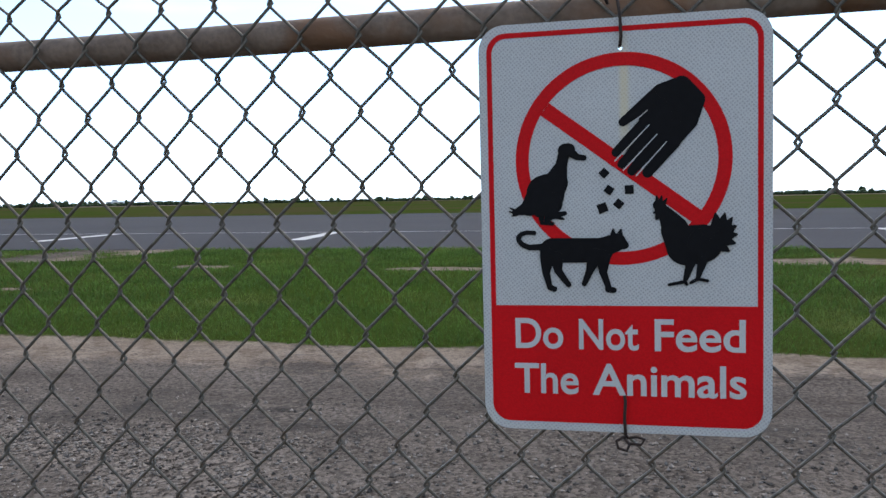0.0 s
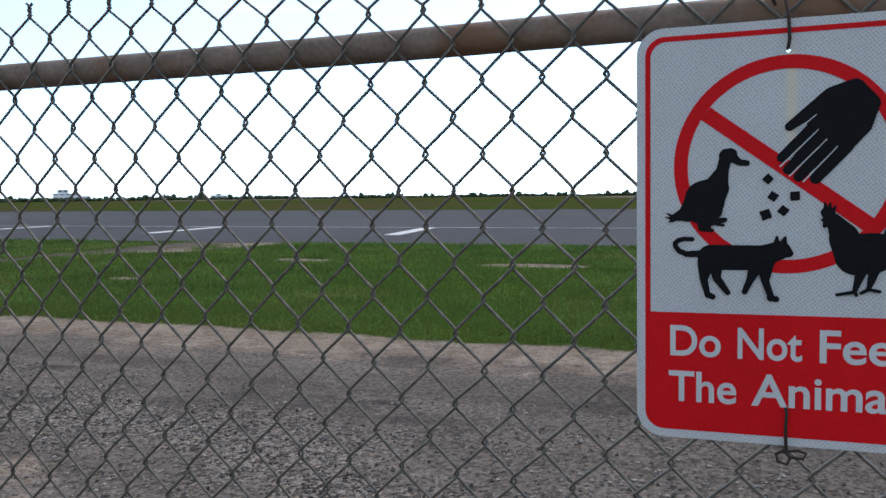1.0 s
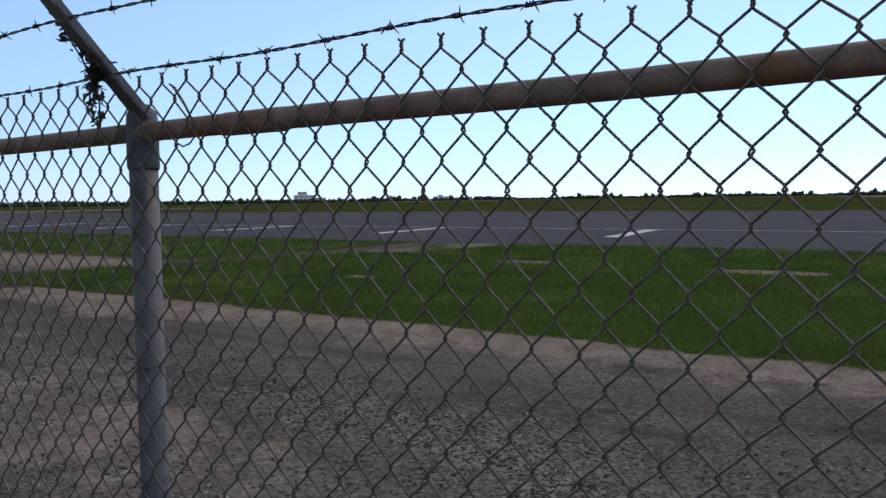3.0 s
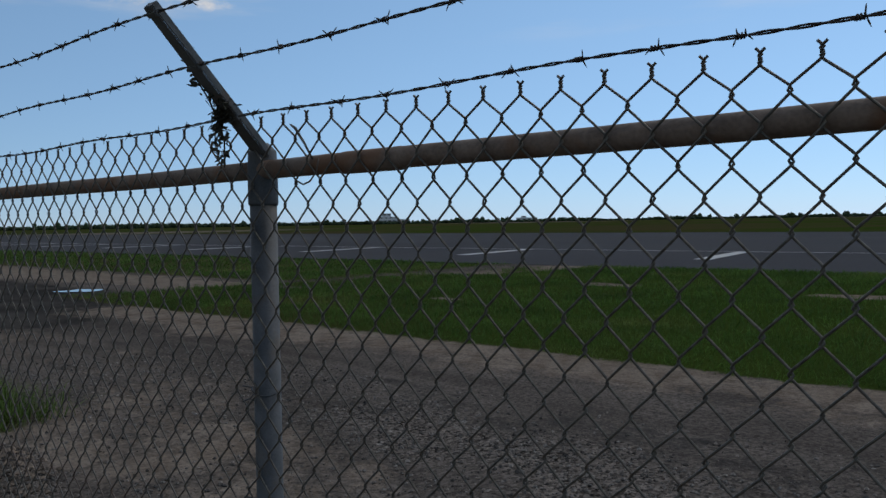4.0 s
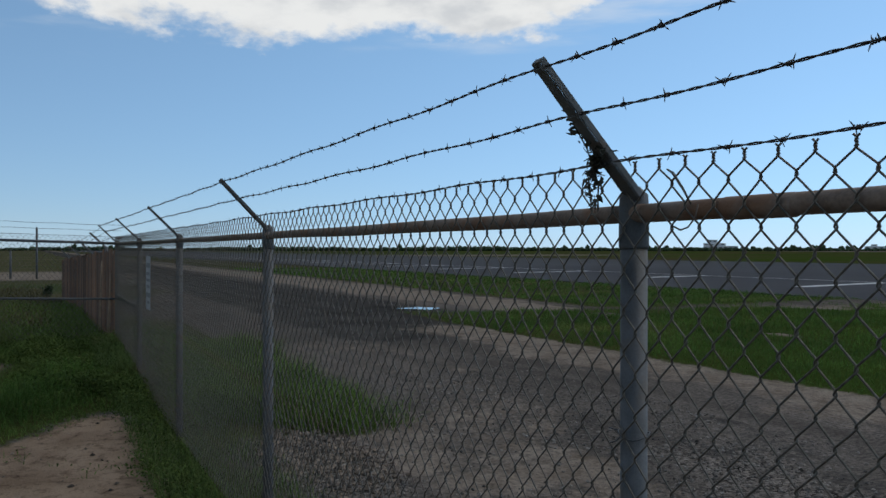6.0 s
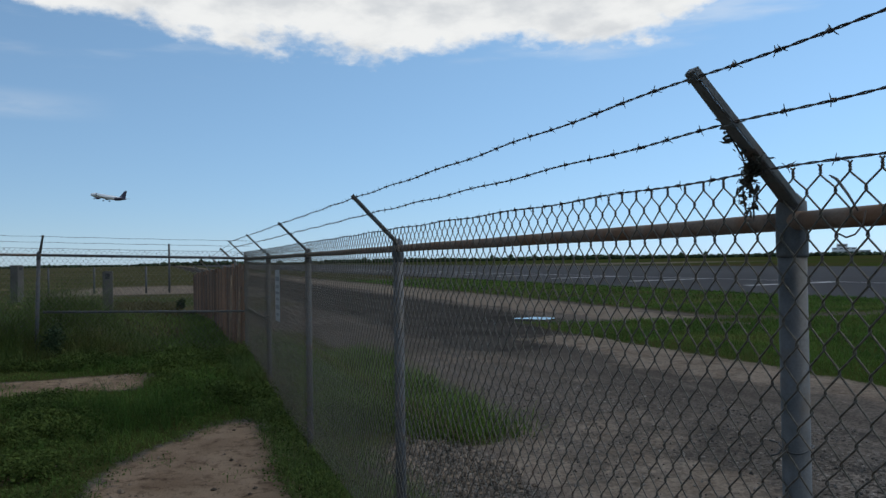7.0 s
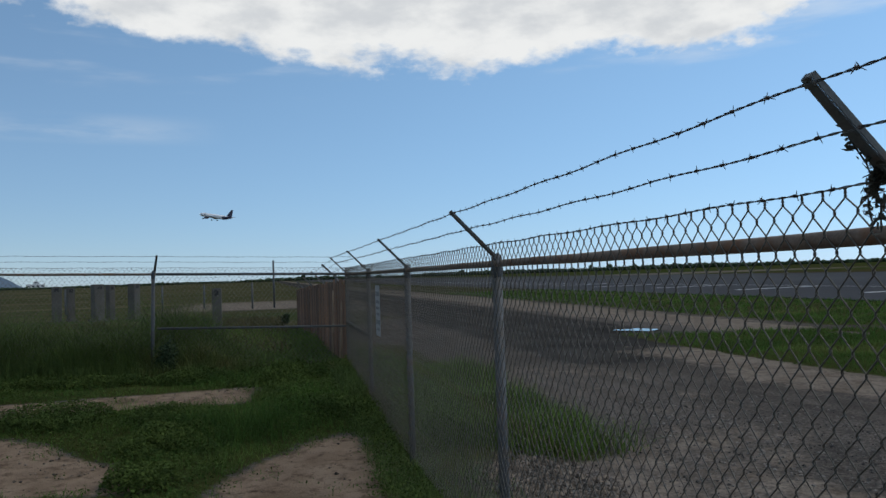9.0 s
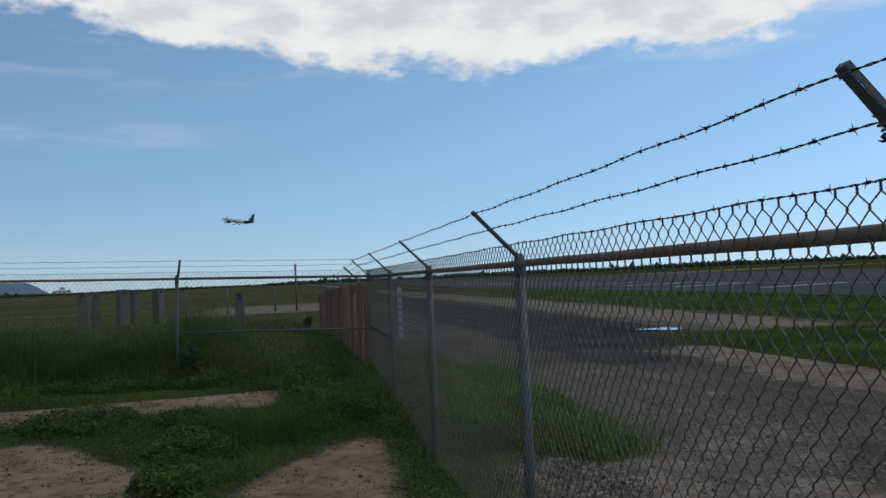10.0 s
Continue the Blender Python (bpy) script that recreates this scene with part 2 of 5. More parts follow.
    sand = mx(mr(nz(3.5, 6.0, 0.7), 0.48, 0.72), sand, (0.085, 0.066, 0.051))
    sand = mx(mr(speck, 0.0, 0.8, 0.55, 0.0), sand, (0.03, 0.024, 0.018))
    damp = mx(mr(nz(0.7), 0.35, 0.65), (0.026, 0.025, 0.024), (0.056, 0.052, 0.048))
    turf = mx(mr(nz(0.35, 6.0), 0.38, 0.62), (0.0265, 0.0520, 0.0090), (0.0370, 0.0560, 0.0115))
    turf = mx(mr(nz(14.0, 3.0), 0.4, 0.7), turf, (0.0258, 0.0380, 0.0084))
    turf = mx(mr(nz(0.02, 3.0), 0.40, 0.58), turf, (0.0456, 0.0410, 0.0182))
    place = nt.nodes.new("ShaderNodeSeparateXYZ")
    nt.links.new(co, place.inputs[0])
    open_side = mr(place.outputs["Y"], 0.0, 30.0, 1.0, 0.0)
    dry = mx(mr(nz(0.3, 5.0), 0.35, 0.65), (0.072, 0.062, 0.036), (0.044, 0.046, 0.023))
    far = nt.nodes.new("ShaderNodeMapping")
    far.inputs["Scale"].default_value = (0.085, 0.007, 1)
    nt.links.new(co, far.inputs["Vector"])
    belt = nt.nodes.new("ShaderNodeTexNoise")
    belt.inputs["Scale"].default_value, belt.inputs["Detail"].default_value = 1.0, 4.0
    nt.links.new(far.outputs[0], belt.inputs["Vector"])
    dry = mx(mr(belt.outputs["Fac"], 0.52, 0.62), dry, (0.036, 0.050, 0.021))
    dry = mx(mr(belt.outputs["Fac"], 0.44, 0.34), dry, (0.118, 0.100, 0.064))
    turf = mx(mr(add(place.outputs["X"], mr(nz(0.15, 4.0), 0.3, 0.7, -4.0, 4.0)), -15.0, -21.0, 0.0, 0.85), turf, mx(open_side, turf, dry))
    brown = mx(mr(nz(2.1, 5.0), 0.35, 0.7), (0.215, 0.158, 0.112), (0.130, 0.092, 0.063))
    brown = mx(mr(nz(7.0, 6.0, 0.7), 0.5, 0.7), brown, (0.055, 0.038, 0.026))
    sand = mx(mr(place.outputs["X"], -15.0, -13.0, 0.0, 1.0), sand, mx(mr(place.outputs["Y"], -0.3, 0.3, 1.0, 0.0), sand, brown))
    col = mx(edge("Blue"), dirt, damp)
    col = mx(edge("Green"), col, sand)
    col = mx(edge("Red"), col, turf)
    nt.links.new(col, b.inputs["Base Color"])
    bp = nt.nodes.new("ShaderNodeBump")
    bp.inputs["Strength"].default_value, bp.inputs["Distance"].default_value = 0.6, 0.03
    nt.links.new(add(nz(9.0, 6.0, 0.7), mr(vor.outputs["Distance"], 0.0, 0.6, 0.35, 0.0)), bp.inputs["Height"])
    nt.links.new(bp.outputs["Normal"], b.inputs["Normal"])
    return m


SOIL = ground_material()


def cloud_material():
    """Broken cloud on the far sky sheet: u runs with azimuth, v with elevation, in degrees / 10."""
    m = bpy.data.materials.new("cloud_backdrop")
    m.use_nodes = True
    nt = m.node_tree
    for n in list(nt.nodes):
        if n.type != "OUTPUT_MATERIAL":
            nt.nodes.remove(n)
    uv = nt.nodes.new("ShaderNodeUVMap")
    uv.uv_map = "sky"
    sep = nt.nodes.new("ShaderNodeSeparateXYZ")
    nt.links.new(uv.outputs[0], sep.inputs[0])

    def nz(sx, sy, d, off=0.0):
        mp = nt.nodes.new("ShaderNodeMapping")
        mp.inputs["Scale"].default_value, mp.inputs["Location"].default_value = (sx, sy, 1), (off, off * 0.7, off)
        nt.links.new(uv.outputs[0], mp.inputs["Vector"])
        n = nt.nodes.new("ShaderNodeTexNoise")
        n.inputs["Scale"].default_value, n.inputs["Detail"].default_value, n.inputs["Roughness"].default_value = 1.0, d, 0.58
        nt.links.new(mp.outputs[0], n.inputs["Vector"])
        return n.outputs["Fac"]

    def ma(op, a, z):
        x = nt.nodes.new("ShaderNodeMath")
        x.operation = op
        for s, v in zip(x.inputs, (a, z)):
            if isinstance(v, float):
                s.default_value = v
            else:
                nt.links.new(v, s)
        return x.outputs[0]

    def mr(v, a, z, lo=0.0, hi=1.0):
        r = nt.nodes.new("ShaderNodeMapRange")
        r.interpolation_type = "SMOOTHSTEP"
        for k, x in (("From Min", a), ("From Max", z), ("To Min", lo), ("To Max", hi)):
            r.inputs[k].default_value = x
        nt.links.new(v, r.inputs["Value"])
        return r.outputs["Result"]

    # the bank's lower edge: highest towards the sun and again far round to the other side
    lower = ma("ADD", mr(sep.outputs[0], 4.6, 5.9, 1.80, 1.37), ma("ADD", mr(sep.outputs[0], 7.0, 8.2, 0.0, 0.13), mr(sep.outputs[0], 8.6, 10.7, 0.0, 0.22)))
    lift = ma("SUBTRACT", sep.outputs[1], lower)
    puffs = ma("ADD", ma("MULTIPLY", nz(1.3, 2.4, 7.0, 1.7), 0.62), ma("MULTIPLY", nz(4.2, 7.0, 5.0, 5.3), 0.20))
    field = ma("ADD", ma("MULTIPLY", lift, 0.9), ma("SUBTRACT", puffs, 0.40))
    bank = mr(field, -0.02, 0.10)
    veil = ma("MULTIPLY", mr(sep.outputs[1], 0.90, 0.99), mr(sep.outputs[1], 1.14, 1.0))
    veil = ma("MULTIPLY", veil, ma("MULTIPLY", mr(sep.outputs[0], 9.2, 10.0), mr(nz(0.9, 5.0, 5.0, 9.1), 0.36, 0.62, 0.0, 0.22)))
    wisp = ma("MULTIPLY", mr(nz(0.55, 3.4, 5.0, 7.3), 0.52, 0.78), mr(sep.outputs[1], 1.15, 1.5, 0.0, 0.4))
    alpha = ma("MAXIMUM", bank, ma("MAXIMUM", veil, wisp))
    shade = mr(ma("ADD", nz(1.6, 3.4, 6.0, 3.1), ma("MULTIPLY", field, -0.22)), 0.28, 0.58)
    tone = nt.nodes.new("ShaderNodeMix")
    tone.data_type = "RGBA"
    tone.inputs["A"].default_value, tone.inputs["B"].default_value = (0.72, 0.745, 0.80, 1), (0.97, 0.975, 1.0, 1)
    nt.links.new(shade, tone.inputs["Factor"])
    em = nt.nodes.new("ShaderNodeEmission")
    em.inputs["Strength"].default_value = CLOUD
    nt.links.new(tone.outputs["Result"], em.inputs["Color"])
    tr = nt.nodes.new("ShaderNodeBsdfTransparent")
    x = nt.nodes.new("ShaderNodeMixShader")
    nt.links.new(alpha, x.inputs[0])
    nt.links.new(tr.outputs[0], x.inputs[1])
    nt.links.new(em.outputs[0], x.inputs[2])
    nt.links.new(x.outputs[0], nt.nodes["Material Output"].inputs["Surface"])
    return m


CLOUD = 0.66


# ---- mesh helpers ----
def part(name, bm, mat, parent=None, label=""):
    """One mesh object from a bmesh (or ready mesh), under its thing."""
    if isinstance(bm, bpy.types.Mesh):
        me = bm
    else:
        bmesh.ops.recalc_face_normals(bm, faces=bm.faces)
        me = bpy.data.meshes.new(name)
        bm.to_mesh(me)
        bm.free()
    if mat and not me.materials:
        me.materials.append(mat)
    ob = new(name, me)
    ob.parent = parent
    return tagged(ob, label)


def thing(name, label, category, m=None, group="", kind=""):
    ob = new(name)
    ob.empty_display_size = 0.1
    if m:
        ob.matrix_world = m
    return tagged(ob, label, category, group, kind)


def box(bm, lo, hi, bevel=0.0, m=None):
    vs = bmesh.ops.create_cube(bm, size=1)["verts"]
    for v in vs:
        v.co = Vector([lo[i] + (v.co[i] + 0.5) * (hi[i] - lo[i]) for i in range(3)])
    if bevel:
        es = list({e for v in vs for e in v.link_edges})
        vs = list({v for f in bmesh.ops.bevel(bm, geom=es, offset=bevel, segments=2, affect="EDGES")["faces"] for v in f.verts} | {v for v in vs if v.is_valid})
    if m:
        bmesh.ops.transform(bm, matrix=m, verts=vs)
    return bm


def tube(bm, pts, r, sides=6, cap=True):
    """A tube through the points; r is one radius or one for each point."""
    pts = [Vector(p) for p in pts]
    rs = r if isinstance(r, (list, tuple)) else [r] * len(pts)
    rings, up = [], Vector((0.3, 0.2, 1)).normalized()
    for i, p in enumerate(pts):
        d = (pts[min(i + 1, len(pts) - 1)] - pts[max(i - 1, 0)]).normalized()
        side = d.cross(up)
        if side.length < 0.05:
            side = d.cross(Vector((1, 0, 0)))
        side.normalize()
        up = side.cross(d).normalized()
        rings.append([bm.verts.new(p + (side * math.cos(a) + up * math.sin(a)) * rs[i]) for a in (2 * math.pi * k / sides for k in range(sides))])
    for a, z in zip(rings, rings[1:]):
        for k in range(sides):
            f = bm.faces.new((a[k], a[(k + 1) % sides], z[(k + 1) % sides], z[k]))
            f.smooth = sides > 4
    if cap:
        bm.faces.new(rings[0][::-1])
        bm.faces.new(rings[-1])
    return bm


def sweep_mesh(name, lines, r, sides=4):
    """Many wires as one mesh: lines is an array (n, points, 3)."""
    lines = np.asarray(lines, float)
    n, k, _ = lines.shape
    d = np.gradient(lines, axis=1)
    d /= np.linalg.norm(d, axis=2, keepdims=True) + 1e-12
    ref = np.array([0.05, 1.0, 0.03])
    s = np.cross(d, ref)
    s /= np.linalg.norm(s, axis=2, keepdims=True) + 1e-12
    u = np.cross(s, d)
    a = np.arange(sides) * 2 * np.pi / sides + 0.4
    v = lines[:, :, None, :] + r * (np.cos(a)[:, None] * s[:, :, None, :] + np.sin(a)[:, None] * u[:, :, None, :])
    base = (np.arange(n)[:, None, None] * k + np.arange(k - 1)[None, :, None]) * sides
    i = np.arange(sides)[None, None, :]
    j = (i + 1) % sides
    f = np.stack([base + i, base + j, base + sides + j, base + sides + i], -1).reshape(-1, 4)
    me = bpy.data.meshes.new(name)
    me.from_pydata(v.reshape(-1, 3).tolist(), [], f.tolist())
    me.polygons.foreach_set("use_smooth", [True] * len(me.polygons))
    me.update()
    return me


def fnoise(x, y, s, seed=0.0):
    """Smooth value noise in numpy, 0 to 1."""
    x, y = np.asarray(x) * s + seed * 17.3 + 500, np.asarray(y) * s + seed * 9.1 + 500
    xi, yi = np.floor(x), np.floor(y)
    fx, fy = x - xi, y - yi
    fx, fy = fx * fx * (3 - 2 * fx), fy * fy * (3 - 2 * fy)

    def h(a, b):
        q = np.sin(a * 127.1 + b * 311.7) * 43758.5453
        return q - np.floor(q)

    return (h(xi, yi) * (1 - fx) + h(xi + 1, yi) * fx) * (1 - fy) + (h(xi, yi + 1) * (1 - fx) + h(xi + 1, yi + 1) * fx) * fy


def fbm(x, y, s, seed=0.0):
    return (fnoise(x, y, s, seed) + 0.5 * fnoise(x, y, s * 2.1, seed + 1) + 0.25 * fnoise(x, y, s * 4.3, seed + 2)) / 1.75


def step(v, a, z):
    t = np.clip((np.asarray(v) - a) / (z - a), 0, 1)
    return t * t * (3 - 2 * t)


# ---- ground ----
RUN_NEAR, RUN_FAR = 24.0, 86.0


def height(x, y):
    x, y = np.asarray(x, float), np.asarray(y, float)
    near = step(np.hypot(x + 5, y), 80, 30)
    z = near * 0.05 * (fbm(x, y, 0.7, 3) - 0.5)
    z = z + 0.30 * step(x, -5.5, -12.0) * step(y, 1.6, 0.2) * step(x, -80, -35)
    z = z * step(np.hypot((x + 19.9) / 1.4, (y - 8.75) / 1.3), 0.8, 1.4)
    z = z + near * 0.05 * step(y, 7.4, 8.4) * step(y, 25.5, 23.0) * step(x, -19, -17)
    return z - 0.03 * step(y, RUN_NEAR - 0.8, RUN_NEAR) * step(y, RUN_FAR + 0.8, RUN_FAR)


def zones(x, y):
    """Grass, sand and damp shares of the ground at x, y."""
    x, y = np.asarray(x, float), np.asarray(y, float)
    w = (fbm(x, y, 0.55, 5) - 0.5) * 1.3
    w2 = (fbm(x, y, 1.7, 9) - 0.5) * 0.8
    # public side
    edge_y = 0.15 + (4.0 + 3.0 * w) * step(x, -24.5, -34)
    here = step(y - edge_y, 0.1, -0.1)
    mid, wide = 0.50 + 0.45 * step(x, -7.6, -5.6), 0.28 + 0.50 * step(x, -7.6, -5.8)
    trail = step(np.abs(y + mid + 0.15 * w) + 0.3 * w2, wide + 0.30, wide - 0.24) * step(x + 0.5 * w2, -7.9, -7.1)
    centre = -9.78 - 0.12 * np.cos((y + 2.4) * 1.3)
    cross = step(np.abs(x - centre + 0.25 * w + 0.3 * w2), 0.70, 0.30) * step(y + 0.5 * w2, -1.0, -1.7)
    left = step(y + 0.35 * w + 0.45 * w2 + 2.3 - 0.86 * np.clip(x + 6.6, -2, 0.2), 0.25, -0.25) * step(np.abs(x + 7.2 + 0.6 * w), 1.45, 0.9)
    bare = np.maximum(np.maximum(trail, cross), left)
    far_left = step(x, -17, -20)
    strip = step(np.abs(x + 52), 13, 9) * step(y, -9, -4)
    g_here = (1 - bare) * np.clip(0.97 - far_left * 0.35 * fbm(x, y * 0.3, 0.1, 12) - strip, 0, 1)
    s_here = np.maximum(np.maximum(bare * 0.88, strip), far_left * 0.05)
    # airfield side
    mead = step(y + 0.22 * w + 0.25 * w2, 7.35, 7.75) * step(x - 0.35 * (y - 8.5) + 3.2 * w + 1.5 * w2, -20.0, -16.8)
    back = step(y + 0.3 * w, 13.2, 14.4) * step(x, -15, -19)
    grass = np.maximum(mead, back)
    for px, py, rx, ry in ((-8.8, 16.8, 0.9, 0.45), (-2.8, 16.4, 1.4, 0.5), (5.6, 18.8, 2.4, 0.9), (-9.9, 11.9, 0.5, 0.2), (-15.6, 12.2, 0.6, 0.4)):
        grass = grass * step(np.hypot((x - px) / rx, (y - py) / ry) + 0.5 * w2, 0.75, 1.15)
    tuft = step(y - 0.1 * w, 2.3, 1.7) * step(x + 0.5 * w, -5.2, -6.4) * step(x, -22, -17)
    foot = step(y, 0.42, 0.2) * step(x, -1.5, -4.0)
    grass = np.maximum(grass, np.maximum(tuft, foot * 0.8))
    sand = 0.75 * step(y + 1.4 * w + 0.6 * w2, 4.9, 7.1) * step(x, -17, -14)
    sand = np.maximum(sand, step(y + 1.5 * w, 9.6, 10.8) * step(y + 1.8 * w2, 14.0, 12.4) * step(x, -16.5, -18.5))
    sand = np.maximum(sand, np.clip(1.7 * step(y + w, 1.9, 3.0) * step(y + w, 4.9, 4.1) * step(x, -4.5, -8) * step(x, -14, -11), 0, 0.42))
    sand = np.maximum(sand, 0.62 * step(x + w, -8.5, -6.0) * step(x + 0.6 * w, -1.5, -2.3) * step(y + 0.5 * w2, 1.0, 1.6) * step(y + 0.4 * x + 0.9 * w + 0.5 * w2, 1.75, 1.25))
    damp = step(x + w, -9.5, -14.5) * step(y + 0.6 * w, 3.4, 4.6) * step(y, 9.8, 9.0)
    damp = np.maximum(damp, 0.5 * step(np.hypot((x + 1.1) / 1.8, (y - 6.3) / 0.4) + 0.9 * w2, 1.1, 0.5))
    damp = np.maximum(damp, 0.5 * step(np.abs(y - 4.4 + 2.2 * w) + w2, 1.0, 0.3))
    damp = np.maximum(damp, 0.62 * step(np.hypot((x + 1.7) / 1.1, (y - 4.75) / 0.42) + 0.9 * w2, 1.15, 0.5))
    damp = np.maximum(damp, 0.58 * step(np.hypot((x + 3.9) / 0.8, (y - 4.1) / 0.45) + 0.9 * w2, 1.15, 0.5))
    out = step(y, RUN_FAR - 2, RUN_FAR)
    grass = np.maximum(grass * (1 - out), out * step(fnoise(x, y, 0.006, 4), 0.12, 0.3))
    sand = np.maximum(sand * (1 - out), out * 0.6)
    g = g_here * here + grass * (1 - here)
    s = s_here * here + sand * (1 - here)
    rocks = step(y + 1.2 * w, 0.9, 1.5) * step(y + 1.2 * w + 0.8 * w2, 4.8, 3.6) * step(x + 1.2 * w, -5.0, -3.6) * step(y + 0.4 * x + 0.9 * w + 0.5 * w2, 1.2, 1.75) * (0.32 + 0.68 * step(fbm(x, y, 0.6, 44), 0.38, 0.54))
    rocks = np.maximum(rocks, step(np.hypot((x + 5.1) / 1.5, (y - 1.0) / 0.55) + 0.6 * w2, 1.1, 0.7))
    rocks = np.maximum(rocks, 0.25 * step(fbm(x, y, 0.45, 45), 0.5, 0.7)) * (1 - here)
    return np.clip(g, 0, 1), np.clip(s * (1 - 0.8 * rocks), 0, 1), np.clip(damp * 0.8 * (1 - here) * (1 - out), 0, 1), np.clip(rocks, 0, 1)


def axis(lo, hi, fine, limit):
    a = list(np.arange(lo, hi + fine / 2, fine))
    s = fine
    while a[-1] < limit:
        s *= 1.16
        a.append(a[-1] + s)
    s = fine
    while a[0] > -limit:
        s *= 1.16
        a.insert(0, a[0] - s)
    return np.array(a)


def make_ground():
    xs, ys = axis(-24, 5, 0.16, 4600), axis(-7, 15, 0.16, 4600)
    gx, gy = np.meshgrid(xs, ys)
    gz = height(gx, gy)
    nx, ny = len(xs), len(ys)
    v = np.stack([gx, gy, gz], -1).reshape(-1, 3)
    i = (np.arange(ny - 1)[:, None] * nx + np.arange(nx - 1)[None, :]).reshape(-1)
    f = np.stack([i, i + 1, i + nx + 1, i + nx], -1)
    me = bpy.data.meshes.new("ground")
    me.from_pydata(v.tolist(), [], f.tolist())
    me.polygons.foreach_set("use_smooth", [True] * len(me.polygons))
    col = me.color_attributes.new("zones", "FLOAT_COLOR", "POINT")
    g, s, d, r = zones(gx, gy)
    col.data.foreach_set("color", np.stack([g, s, d, r], -1).astype(np.float32).reshape(-1))
    return tagged(part("ground", me, SOIL), "flat airfield ground of grey dirt, sand and grass", "ground", kind="structure")


make_ground()

bm = bmesh.new()
box(bm, (-2600, RUN_NEAR, -0.4), (1600, RUN_FAR, 0.02), 0.01)
tagged(part("runway", bm, ASPHALT), "wide grey asphalt runway with worn white markings", "runway", kind="structure")
runway_marks = thing("runway_marking", "worn white paint lines on the asphalt runway", "marking", kind="structure")
bm = box(bmesh.new(), (-900, 37.4, 0.021), (600, 37.55, 0.026))
part("edge_line", bm, PAINT, runway_marks)
bm = bmesh.new()
q = [bm.verts.new(p) for p in ((0.36, 0, 0), (-0.85, 7.4, 0), (-1.5, 7.4, 0), (-0.36, 0, 0))]
up = [bm.verts.new(v.co + Vector((0, 0, 0.005))) for v in q]
bm.faces.new(up)
for k in range(4):
    bm.faces.new((q[k], q[(k + 1) % 4], up[(k + 1) % 4], up[k]))
dash = part("stripe", bm, PAINT, runway_marks)
dash.location = (-12.1, 29.8, 0.021)
for k in range(-3, 14):
    if k:
        d = new("stripe", dash.data)
        d.parent, d.location = runway_marks, (-12.1 - 12.3 * k, 29.8, 0.021)

bm = bmesh.new()
ring = [bm.verts.new((-19.9 + math.cos(a) * (0.5 + 0.14 * math.sin(3 * a + 1)), 8.75 + math.sin(a) * (0.52 + 0.15 * math.sin(2 * a)), 0.022)) for a in (k * math.pi / 16 for k in range(32))]
bm.faces.new(ring)
low = [bm.verts.new(v.co - Vector((0, 0, 0.04))) for v in ring]
for k in range(32):
    bm.faces.new((ring[k], ring[k - 1], low[k - 1], low[k]))
tagged(part("puddle", bm, WATER), "shallow rain puddle reflecting the sky on dirt", "puddle", kind="structure")


def make_sky_sheet():
    me = bpy.data.meshes.new("cloud_bank")
    naz, nel, r = 120, 16, 4300.0
    v, f, uvs = [], [], []
    for j in range(nel + 1):
        el = radians(2 + j * 2.3)
        for i in range(naz + 1):
            az = 2 * math.pi * i / naz - math.pi
            v.append((-math.sin(az) * math.cos(el) * r, math.cos(az) * math.cos(el) * r, math.sin(el) * r))
            uvs.append((math.degrees(az) / 10, math.degrees(el) / 10))
    for j in range(nel):
        for i in range(naz):
            a = j * (naz + 1) + i
            f.append((a, a + 1, a + naz + 2, a + naz + 1))
    me.from_pydata(v, [], f)
    lay = me.uv_layers.new(name="sky")
    for lp in me.loops:
        lay.data[lp.index].uv = uvs[lp.vertex_index]
    ob = part("backdrop", me, cloud_material())
    return tagged(ob, "white and grey cumulus bank in a blue sky", "sky", kind="structure")


make_sky_sheet()

# ---- chain-link fence ----
BAY, PITCH, ROW, RAIL_Z = 3.05, 3.05 / 42, 0.0868, 1.7905
STRANDS = ((-0.055, 1.892), (-0.145, 1.982), (-0.235, 2.066))


def fabric_lines(first, count, seed):
    """Interlocked zigzag wires with twisted ends on top; node columns half a diamond apart."""
    half, lines, a, e = PITCH / 2, [], 0.0028, 0.0026
    rng = np.random.default_rng(seed)
    for k in range(first, first + count):
        pts = []
        x0, x1 = k * half, (k + 1) * half
        n = int(round((1.838 - 0.06) / ROW)) * 2 + 1
        for i in range(n, -1, -1):
            z = 1.8814 - i * ROW / 2
            left = (k % 2 == 0) == (i % 2 == 0)
            x = (x0 - e) if left else (x1 + e)
            inn = 0.0040 if left else -0.0040
            jit = rng.normal(0, 0.0007, 2)
            ya, yb = (-a, a) if not left else (a, -a)
            if i == 0:
                top = x0 if left else x1
                pts.append((top + inn * 0.6, ya * 0.5, z - 0.012))
                for t in range(1, 7):
                    ang = t * 1.9 + (0 if left else math.pi)
                    pts.append((top + 0.0021 * math.cos(ang), 0.0021 * math.sin(ang), z - 0.012 + 0.0030 * t))
                pts.append((top + (0.006 if left else -0.006), 0, z + 0.0115))
                continue
            pts.append((x + inn + jit[0], ya, z - 0.0062))
            pts.append((x + jit[0], 0.0, z + jit[1]))
            pts.append((x + inn + jit[0], yb, z + 0.0062))
        lines.append(pts)
    return lines


